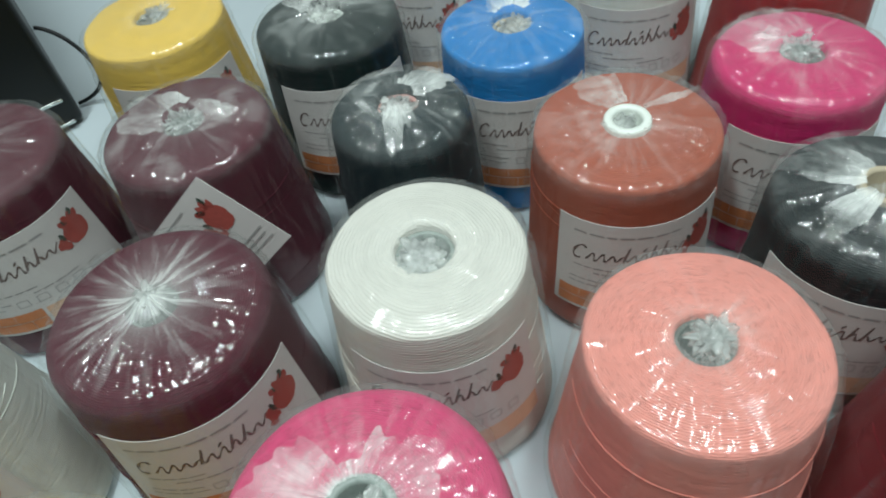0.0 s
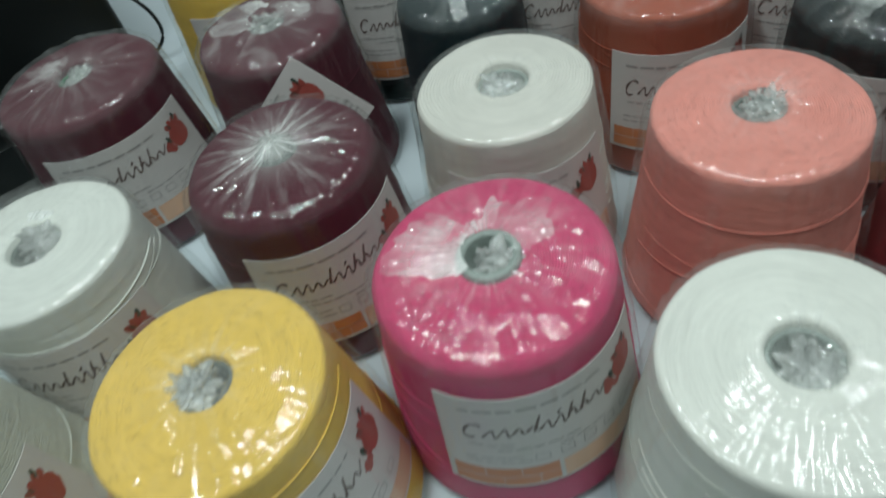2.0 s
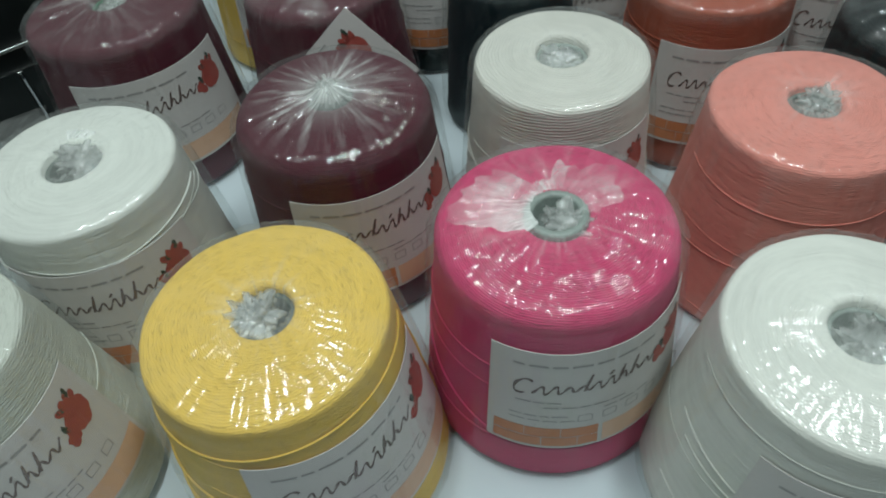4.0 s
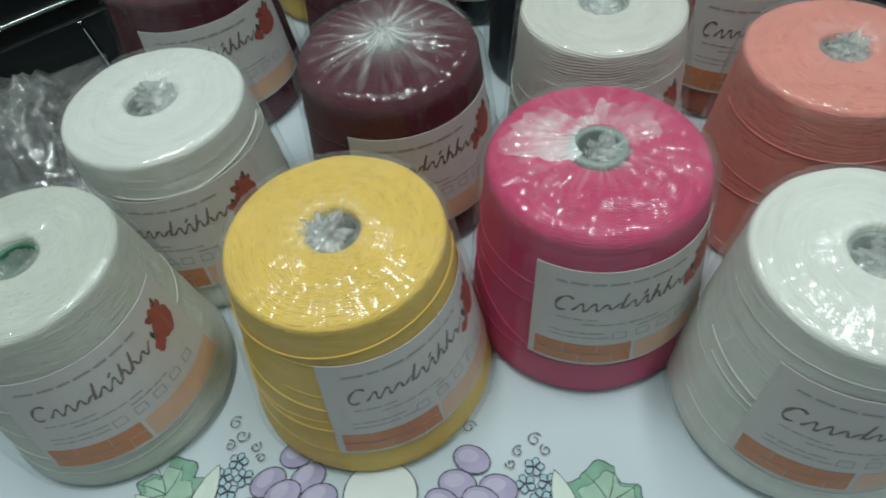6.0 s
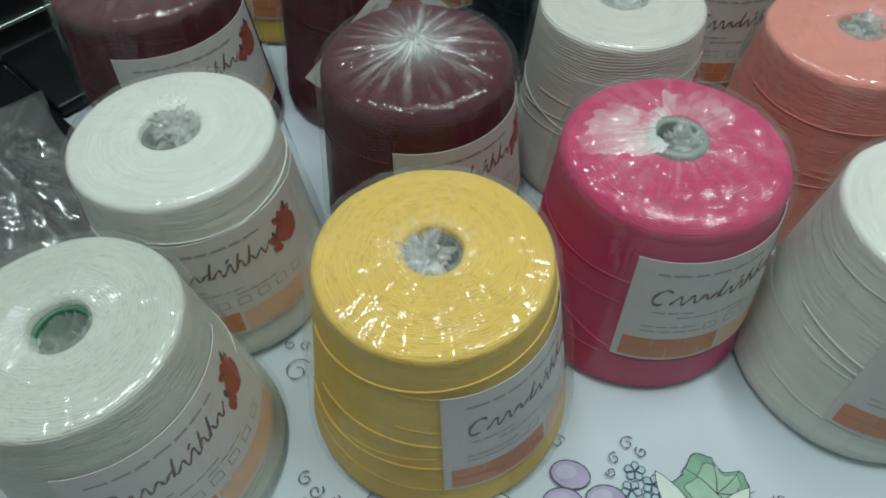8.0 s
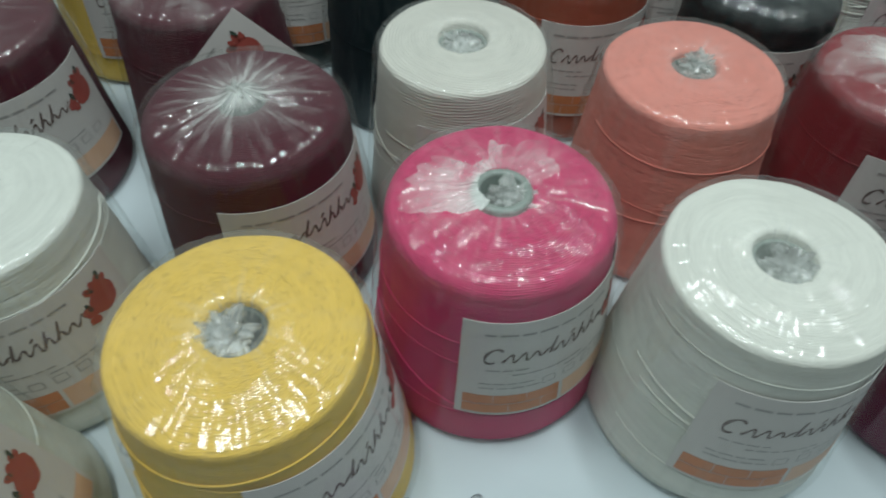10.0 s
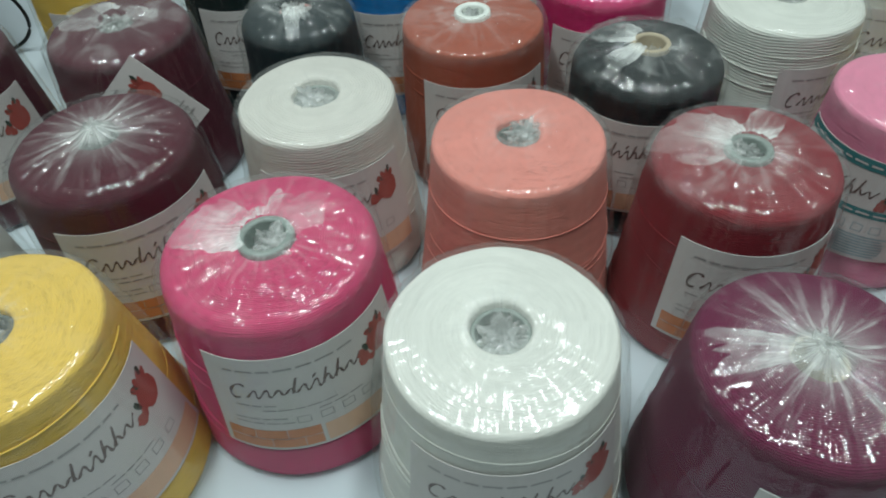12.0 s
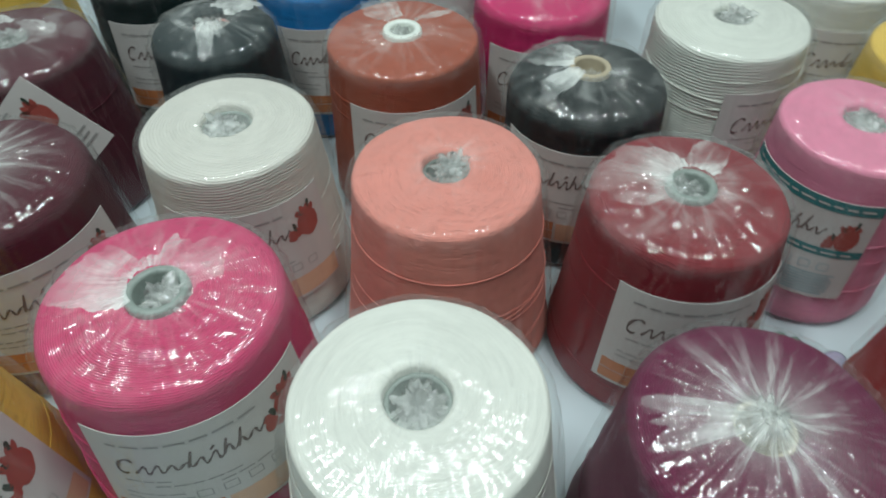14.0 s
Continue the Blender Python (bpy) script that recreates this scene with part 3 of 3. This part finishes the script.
def mark_strokes(bm, at, u0, u1, vc):
    """The maker's mark as plain brush strokes: an open arc, a wavy line and a few tall dashes."""
    wide = u1 - u0

    def spot(f, y):
        return (u0 + wide * f + 0.30 * y, vc + y + 0.0045 * f)

    ribbon(bm, at, [spot(0.055 + 0.055 * math.cos(a), 0.0012 + 0.0066 * math.sin(a)) for a in [0.7 + 4.6 * k / 24 for k in range(25)]], 0.0021)
    wave = [spot(0.13 + 0.87 * f, -0.0012 - 0.0030 * math.cos(2 * math.pi * 9.5 * f) * (1 + 0.25 * math.sin(13 * f))) for f in [k / 190 for k in range(191)]]
    ribbon(bm, at, wave, 0.0018)
    for f, low, high in ((0.47, -0.004, 0.0095), (0.70, -0.004, 0.0085), (0.80, -0.004, 0.0098)):
        ribbon(bm, at, [spot(f, low + (high - low) * k / 5) for k in range(6)], 0.0018)
    ribbon(bm, at, [spot(0.60 + 0.02 * k / 3, 0.0048 + 0.0028 * k / 3) for k in range(4)], 0.0015)


LABEL_U, LABEL_V = 0.130, LABEL_HI - LABEL_LO


def paper_sheet(at_out, at_in, un, vn, wid, hei):
    bm = bmesh.new()
    layers = []
    for at in (at_out, at_in):
        layers.append([[bm.verts.new(at(wid * i / un, hei * j / vn)) for i in range(un + 1)] for j in range(vn + 1)])
    o, n = layers
    for j in range(vn):
        for i in range(un):
            bm.faces.new((o[j][i], o[j][i + 1], o[j + 1][i + 1], o[j + 1][i]))
            bm.faces.new((n[j][i], n[j + 1][i], n[j + 1][i + 1], n[j][i + 1]))
    rim = []
    for i in range(un):
        rim.append(bm.faces.new((n[0][i], n[0][i + 1], o[0][i + 1], o[0][i])))
        rim.append(bm.faces.new((o[vn][i], o[vn][i + 1], n[vn][i + 1], n[vn][i])))
    for j in range(vn):
        rim.append(bm.faces.new((o[j][0], o[j + 1][0], n[j + 1][0], n[j][0])))
        rim.append(bm.faces.new((n[j][un], n[j + 1][un], o[j + 1][un], o[j][un])))
    for f in rim:
        for e in f.edges:
            e.smooth = False
    return bm


def flower_print(lab, at, u, v, rng, size=1.0):
    bm = bmesh.new()
    blob(bm, at, u, v, 0.0078 * size, 0.0084 * size, rng, 22, 0.06)
    for k in range(4):
        a = 1.0 + 0.4 * k
        blob(bm, at, u + 0.0085 * size * math.cos(a), v + 0.0095 * size * math.sin(a), 0.0018 * size, 0.0030 * size, rng, 9, 0.2, a - 1.5)
    for k in range(6):
        blob(bm, at, u - 0.0095 * size + rng.uniform(-1, 1) * 0.0035, v - 0.004 * size + rng.uniform(-1, 1) * 0.005, 0.0024 * size, 0.0024 * size, rng, 10, 0.2)
    part("flower_print", bm, RED_INK, lab, "red flower print", smooth=False)
    bm = bmesh.new()
    for k, (du, dv, t) in enumerate(((0.003, 0.0115, 1.4), (-0.004, 0.0080, 2.6), (-0.009, 0.001, 1.9))):
        blob(bm, at, u + du * size, v + dv * size, 0.0030 * size, 0.0014 * size, rng, 10, 0.25, t)
    part("leaf_print", bm, LEAF_INK, lab, "dark green leaf print", smooth=False)


def add_label(thing, c, th0, rng, style="orange", lift=0.0):
    lab = part("paper_label", paper_sheet(wrap_map(c, th0, 0.0015, lift), wrap_map(c, th0, 0.0011, lift), 36, 8, LABEL_U, LABEL_V), PAPER, thing,
               "white paper label with orange brick band" if style == "orange" else "white paper label with teal bands")
    at = wrap_map(c, th0, 0.0018, lift)
    if style == "orange":
        bm = bmesh.new()
        mark_strokes(bm, at, 0.014, 0.094, 0.0575)
        part("brand_mark", bm, INK, lab, "dark brown brush stroke", smooth=False)
        flower_print(lab, at, 0.111, 0.062, rng, 1.3)
        bm = bmesh.new()
        u = 0.013
        while u < 0.088:
            w = rng.uniform(0.006, 0.013)
            patch(bm, at, u, min(u + w, 0.092), 0.0765, 0.0782)
            u += w + 0.0022
        for v, u0, u1 in ((0.045, 0.015, 0.04), (0.0405, 0.03, 0.066), (0.036, 0.062, 0.09), (0.032, 0.012, 0.038), (0.0275, 0.012, 0.040)):
            u = u0
            while u < u1:
                w = rng.uniform(0.004, 0.009)
                patch(bm, at, u, u + w, v, v + 0.0011)
                u += w + 0.0015
        for k in range(5):
            u, v, s = 0.048 + k * 0.0135, 0.0265, 0.0075
            for a, b, cc, d in ((u, u + s, v, v + 0.0006), (u, u + s, v + s * 0.8, v + s * 0.8 + 0.0006), (u, u + 0.0006, v, v + s * 0.8), (u + s, u + s + 0.0006, v, v + s * 0.8)):
                patch(bm, at, a, b, cc, d)
        part("small_print", bm, INK_PALE, lab, "pale grey small print", smooth=False)["kind"] = "stuff"
        for row in range(2):
            v0 = 0.0025 + row * 0.0095
            edges = [0.004, 0.021, 0.040, 0.060] if row else [0.004, 0.030, 0.049, 0.060]
            for a, b in zip(edges, edges[1:]):
                bm = bmesh.new()
                patch(bm, at, a, b - 0.0004, v0, v0 + 0.0089)
                part("printed_brick", bm, ORANGE, lab, smooth=False)
        bm = bmesh.new()
        patch(bm, at, 0.062, 0.127, 0.0025, 0.0200)
        part("faded_band", bm, ORANGE_PALE, lab, "faded orange band", smooth=False)
    else:
        for v0, v1 in ((0.0785, 0.0873), (0.040, 0.047)):
            bm = bmesh.new()
            patch(bm, at, 0.0, LABEL_U, v0, v1)
            part("printed_band", bm, TEAL_INK, lab, "teal band", smooth=False)
        bm = bmesh.new()
        mark_strokes(bm, at, 0.014, 0.094, 0.057)
        part("brand_mark", bm, INK, lab, "dark brown brush stroke", smooth=False)
        flower_print(lab, at, 0.112, 0.057, rng, 1.15)
        bm = bmesh.new()
        for k in range(8):
            patch(bm, at, 0.01, 0.118 - rng.uniform(0, 0.004), 0.0035 + k * 0.0026, 0.0050 + k * 0.0026)
        for k in range(7):
            u, v, s = 0.014 + k * 0.0145, 0.0265, 0.008
            for a, b, cc, d in ((u, u + s, v, v + 0.0007), (u, u + s, v + s * 0.8, v + s * 0.8 + 0.0007), (u, u + 0.0007, v, v + s * 0.8), (u + s, u + s + 0.0007, v, v + s * 0.8)):
                patch(bm, at, a, b, cc, d)
        part("small_print", bm, SLATE_INK, lab, "slate blue small print", smooth=False)["kind"] = "stuff"
        bm = bmesh.new()
        for v0 in (0.0822, 0.0428):
            u = 0.01
            while u < 0.118:
                w = rng.uniform(0.006, 0.014)
                patch(bm, wrap_map(c, th0, 0.0022, lift), u, u + w, v0, v0 + 0.0014)
                u += w + 0.003
        part("band_print", bm, PAPER, lab, "white print on the teal bands", smooth=False)
    return lab


def add_strand(thing, c, material, th0, z0, turns, dz, thick=0.0006):
    pts = []
    n = int(70 * turns) + 4
    for i in range(n):
        f = i / (n - 1)
        th = math.radians(th0) + 2 * math.pi * turns * f
        z = min(c.zs, max(0.006, z0 + dz * f + 0.002 * math.sin(5 * f + z0 * 90)))
        r = c.side(z) + 0.0005
        pts.append(Vector((r * math.cos(th), r * math.sin(th), z)))
    part("yarn_strand", tube(pts, thick, 6), material, thing)


def fold_mesh(c, a0, a1, reach, seed):
    """A doubled-over piece of film lying on the top, ragged at its edge."""
    bm = bmesh.new()
    na, nr = 46, 14
    grid = []
    for i in range(na + 1):
        f = i / na
        th = math.radians(a0 + (a1 - a0) * f)
        far = reach * (1.0 + 0.4 * noise.noise(Vector((f * 4, seed, 0))) + 0.22 * noise.noise(Vector((f * 11, seed, 2)))) * math.sin(math.pi * min(max(f, 0.02), 0.98)) ** 0.6
        far = max(far, c.hole + 0.004)
        row = []
        for j in range(nr + 1):
            r = c.hole * 0.75 + (far - c.hole * 0.75) * j / nr
            crum = abs(noise.noise(Vector((math.cos(th) * r * 150, math.sin(th) * r * 150, seed)))) + 0.6 * abs(noise.noise(Vector((math.cos(th) * 9, math.sin(th) * 9, seed))))
            base = c.zs + c.sh + c.dome * (1 - r / c.rt) if r < c.rt - c.sh else c.zs + c.sh - (r - c.rt + c.sh) * 0.6
            row.append(bm.verts.new((r * math.cos(th), r * math.sin(th), base + 0.0062 + 0.0030 * crum)))
        grid.append(row)
    for i in range(na):
        for j in range(nr):
            bm.faces.new((grid[i][j], grid[i][j + 1], grid[i + 1][j + 1], grid[i + 1][j]))
    return bm


def yarn_cone(words, x, y, color, rt, rb, film, th0=None, h=0.150, shoulder=0.004, dome=0.004, hole=0.0165, core="grey", proud=-0.005,
              strands=(), style="orange", loose=0.004, plug=True, folds=(), lift=0.0, wall=0.0032, seed=1):
    thing = tagged(empty("yarn_cone", pose(x, y, 0)), words, "yarn cone", "yarn cones on the table")
    c = ConeShape(rt, rb, h, shoulder, dome, hole)
    rng = random.Random(seed)
    part("yarn", yarn_mesh(c, seed), YARN[color], thing)
    part("core_tube", core_mesh(c, proud, wall), TUBES[core], thing)
    if th0 is not None:
        add_label(thing, c, th0, rng, style, lift)
    for k in range(4):
        turns = rng.uniform(0.25, 0.6)
        strands += ((rng.uniform(-220, -100), rng.uniform(0.02, c.zs - 0.012), turns, rng.uniform(-0.022, 0.016), rng.choice((0.00025, 0.0003, 0.0004))),)
    for st in strands:
        add_strand(thing, c, YARN[color], *st)
    wrap = part("plastic_wrap", film_mesh(c, film, seed * 3.7, loose), FILM[film], thing, "clear crinkled plastic film")
    wrap.visible_shadow = False
    for a0, a1, reach in folds:
        fold = part("film_fold", fold_mesh(c, a0, a1, reach, seed + a0 * 0.01), FOLD, thing, "whitish folded film")
        fold.visible_shadow = False
    if plug:
        knot = part("film_knot", plug_mesh(c, seed, film == "star"), PLUG, thing, "whitish bunched film")
        knot.visible_shadow = False
    return thing


CONES = [
    # words, x, y, colour, top radius, base radius, film, label angle, more
    ("cone of white yarn in clear film, greenish core", -0.212, 0.220, "natural", 0.0585, 0.080, "flat", -97, dict(core="green", dome=0.002, plug=False, loose=0.008, folds=((150, 260, 0.03),))),
    ("cone of cream yarn with wide flared base", 0.254, 0.207, "cream", 0.063, 0.081, "flat", -140, dict(hole=0.018, core="frosted", strands=((-170, 0.075, 0.35, -0.02), (-178, 0.085, 0.3, -0.015)))),
    ("cone of white yarn with large open core", -0.170, 0.354, "white", 0.0625, 0.077, "flat", -124, dict(hole=0.0195, folds=((60, 110, 0.022),), strands=((-150, 0.11, 0.45, 0.012),))),
    ("cone of bright yellow yarn in loose clear film", -0.029, 0.233, "yellow", 0.0635, 0.084, "flat", -97, dict(hole=0.0172, strands=((-170, 0.118, 0.5, 0.012), (-160, 0.075, 0.45, -0.008), (-175, 0.05, 0.4, 0.0)), loose=0.010)),
    ("cone of fuchsia yarn under crumpled film", 0.122, 0.285, "fuchsia", 0.0665, 0.081, "loose", -123, dict(shoulder=0.009, dome=0.004, h=0.152, lift=0.0075, proud=0.003, core="frosted", wall=0.0052, hole=0.0185, strands=((-190, 0.07, 0.2, -0.03),), folds=((105, 222, 0.054), (-12, 110, 0.047)))),
    ("maroon yarn cone, film gathered in a star", -0.013, 0.405, "maroon", 0.066, 0.078, "star", -112, dict(shoulder=0.012, dome=0.004)),
    ("cone of ecru yarn with ribbed winding", 0.142, 0.437, "ecru", 0.0595, 0.074, "flat", -134, dict(hole=0.019, core="frosted", strands=((-200, 0.085, 0.5, -0.04),))),
    ("cone of coral yarn in clear film", 0.286, 0.370, "coral", 0.0605, 0.077, "flat", None, dict(strands=((-180, 0.115, 0.5, -0.012, 0.0004), (-170, 0.06, 0.5, 0.008, 0.0004)))),
    ("cone of dark red yarn under crumpled film", 0.431, 0.331, "red", 0.0605, 0.074, "loose", -141, dict(shoulder=0.008, dome=0.004, proud=0.003, core="frosted", wall=0.0052, folds=((85, 225, 0.060), (10, 90, 0.042)))),
    ("purple yarn cone, film gathered in a star", 0.410, 0.174, "purple", 0.062, 0.077, "star", -129, dict(shoulder=0.008, dome=0.004, core="tan", folds=((148, 200, 0.056),))),
    ("cone of black yarn with pale ring core", 0.403, 0.465, "black", 0.059, 0.064, "loose", -166, dict(shoulder=0.014, dome=0.005, core="tan", proud=0.003, wall=0.0045, plug=False, folds=((105, 185, 0.058), (195, 238, 0.055)))),
    ("cone of rust red yarn with white ring core", 0.270, 0.536, "rust", 0.0605, 0.068, "loose", -136, dict(core="white", proud=0.0035, wall=0.0062, dome=0.004, folds=((85, 150, 0.060), (20, 35, 0.06)))),
    ("cone of maroon yarn with green core", -0.208, 0.548, "maroon", 0.069, 0.081, "loose", -110, dict(core="green", shoulder=0.008, dome=0.004)),
    ("cone of maroon yarn behind a leaning card", -0.042, 0.569, "maroon", 0.062, 0.078, "loose", None, dict(shoulder=0.008, dome=0.004, folds=((80, 250, 0.045), (-40, 60, 0.035)))),
    ("slim cone of dark teal yarn under crumpled film", 0.116, 0.574, "teal", 0.051, 0.060, "loose", None, dict(shoulder=0.012, dome=0.004, core="pinkish", folds=((-115, -50, 0.044), (-10, 90, 0.044)))),
    ("cone of yellow yarn beside the black case", -0.115, 0.721, "yellow", 0.062, 0.074, "flat", -118, dict()),
    ("cone of dark green yarn with white core", 0.045, 0.700, "green", 0.061, 0.070, "loose", -126, dict(shoulder=0.008, core="white", folds=((60, 200, 0.04),))),
    ("cone of bright blue yarn", 0.199, 0.664, "blue", 0.056, 0.062, "loose", -130, dict(core="tan", folds=((40, 160, 0.05),))),
    ("cone of magenta yarn under crumpled film", 0.397, 0.600, "magenta", 0.059, 0.065, "loose", -146, dict(shoulder=0.008, folds=((60, 210, 0.05),))),
    ("cone of pink yarn with teal banded label", 0.572, 0.383, "pink", 0.0545, 0.062, "flat", -200, dict(style="teal", core="frosted", lift=0.004, strands=((-170, 0.115, 0.5, 0.004),))),
    ("cone of white yarn with loose outer threads", 0.538, 0.527, "corded", 0.0615, 0.070, "flat", -110, dict(strands=((-190, 0.118, 0.4, -0.02), (-120, 0.10, 0.3, 0.02)))),
    ("cone of cream yarn in the back row", 0.668, 0.600, "cream", 0.060, 0.068, "flat", -139, dict()),
    ("cone of yellow yarn by the pink one", 0.684, 0.458, "yellow", 0.058, 0.066, "flat", None, dict(strands=((-190, 0.07, 0.4, 0.004),))),
    ("cone of brick red yarn", 0.607, 0.222, "brick", 0.060, 0.075, "loose", None, dict()),
    ("cone of black yarn at the table's far side", 0.745, 0.335, "black", 0.056, 0.066, "loose", None, dict()),
    ("cone of pink yarn in the back row", 0.122, 0.830, "magenta", 0.060, 0.066, "flat", -160, dict()),
    ("cone of white yarn in the back row", 0.306, 0.780, "cream", 0.060, 0.068, "flat", -138, dict()),
    ("cone of brick red yarn in the back row", 0.440, 0.742, "brick", 0.060, 0.070, "flat", None, dict()),
]
for k, (words, cx, cy, col, crt, crb, film, ang, more) in enumerate(CONES):
    yarn_cone(words + ", on the tablecloth", cx, cy, col, crt, crb, film, ang, seed=k + 1, **more)

# ---- black case at the side ----
CASE = simple("black_plastic", (0.004, 0.006, 0.006), 0.42, vary=0.3, scale=40)
RIM_GLINT = simple("rim_highlight_metal", (0.65, 0.68, 0.66), 0.25, metal=1.0, vary=0.1)
case = tagged(empty("black_case", pose(-0.275, 0.775, 0, 0, 0, 37.5)), "glossy black hard case, rim highlights built as bright strips", "case")
bm = bmesh.new()
box(bm, (-0.55, 0.0, 0.001), (0.0, 0.30, 0.26), 0.008)
part("body", bm, CASE, case)
# bright strips shaped to stand for the highlights along the black rim
for z in (0.006, 0.034):
    bm = bmesh.new()
    box(bm, (-0.54, -0.004, z), (-0.01, 0.002, z + 0.004), 0.001)
    part("rim_highlight", bm, RIM_GLINT, case)
# tray lengthened forwards, its black doubling as shade on the cloth below the bag
bm = bmesh.new()
box(bm, (-0.55, -0.290, 0.001), (-0.172, -0.006, 0.014), 0.004)
part("front_tray_and_shade", bm, CASE, case)
bm = bmesh.new()
box(bm, (-0.170, -0.128, 0.001), (-0.07, -0.006, 0.014), 0.004)
part("side_tray", bm, CASE, case)
bm = tube([Vector((0.002 + 0.035 * math.sin(a), 0.02 + 0.012 * math.cos(a * 2), 0.055 - 0.05 * math.cos(a * 0.9))) for a in [k * 0.14 for k in range(23)]], 0.0022, 8)
part("cable", bm, CASE, case, "thin black cable loop")

# ---- crumpled bag ----
def bag_mesh(layer):
    """One side of a crumpled bag: broad folds with sharp ridges."""
    bm = bmesh.new()
    nx, ny = 110, 110
    grid = []
    for j in range(ny + 1):
        row = []
        for i in range(nx + 1):
            x, y = (i / nx - 0.5) * 0.19, (j / ny - 0.5) * 0.24
            q = Vector((x * 22 + layer * 9, y * 15, 4.0 + layer))
            ridge = 1 - abs(noise.noise(q)) * 2.0
            fine = 1 - abs(noise.noise(q * 3.3)) * 2.6
            d = math.hypot(x / 0.095, y / 0.12)
            dome = max(0.0, 1 - d ** 2.5)
            z = 0.001 + dome * (0.022 + 0.044 * max(0, ridge) + 0.010 * max(0, fine)) * (1 - 0.35 * layer)
            wob = 0.012 * noise.noise(q * 0.8 + Vector((5, 5, 5)))
            row.append(bm.verts.new((x + wob, y + wob * 0.7, z)))
        grid.append(row)
    for j in range(ny):
        for i in range(nx):
            bm.faces.new((grid[j][i], grid[j][i + 1], grid[j + 1][i + 1], grid[j + 1][i]))
    return bm


bag = tagged(empty("plastic_bag", pose(-0.376, 0.440, 0.014, 0, 0, 30)), "empty crumpled clear plastic bag lying on the tablecloth", "plastic bag")
for side_name, layer in (("upper_side", 0), ("under_side", 1)):
    part(side_name, bag_mesh(layer), BAG, bag).visible_shadow = False

# ---- leaning card ----
LEAN_BACK = math.radians(10)
UP = Vector((0, math.sin(LEAN_BACK), math.cos(LEAN_BACK)))
SIDE, OUT = Vector((1, 0, 0)), Vector((0, -math.cos(LEAN_BACK), math.sin(LEAN_BACK)))
CARD_U, CARD_V = (0.72 * SIDE + 0.694 * UP), (-0.694 * SIDE + 0.72 * UP)
CARD_W, CARD_H = 0.118, 0.073
CORNER = Vector((-0.007, 0.4965, 0.1225)) + 0.047 * SIDE - 0.019 * UP - CARD_W * CARD_U
card = tagged(empty("loose_label_card", Matrix.Translation(CORNER)), "loose white label card with red flower, leaning on maroon cone", "card")


def card_at(o):
    return lambda u, v: u * CARD_U + v * CARD_V + o * OUT


sheet = part("card_sheet", paper_sheet(card_at(0.0006), card_at(0.0), 4, 4, CARD_W, CARD_H), PAPER, card)
flower_print(sheet, card_at(0.0010), 0.098, 0.046, random.Random(5), 1.35)
bm = bmesh.new()
for u0, u1, v in ((0.02, 0.085, 0.066), (0.080, 0.112, 0.020), (0.076, 0.110, 0.015), (0.082, 0.112, 0.010), (0.05, 0.075, 0.030)):
    patch(bm, card_at(0.0010), u0, u1, v, v + 0.0014)
part("small_print", bm, INK_PALE, sheet, "pale grey small print", smooth=False)["kind"] = "stuff"
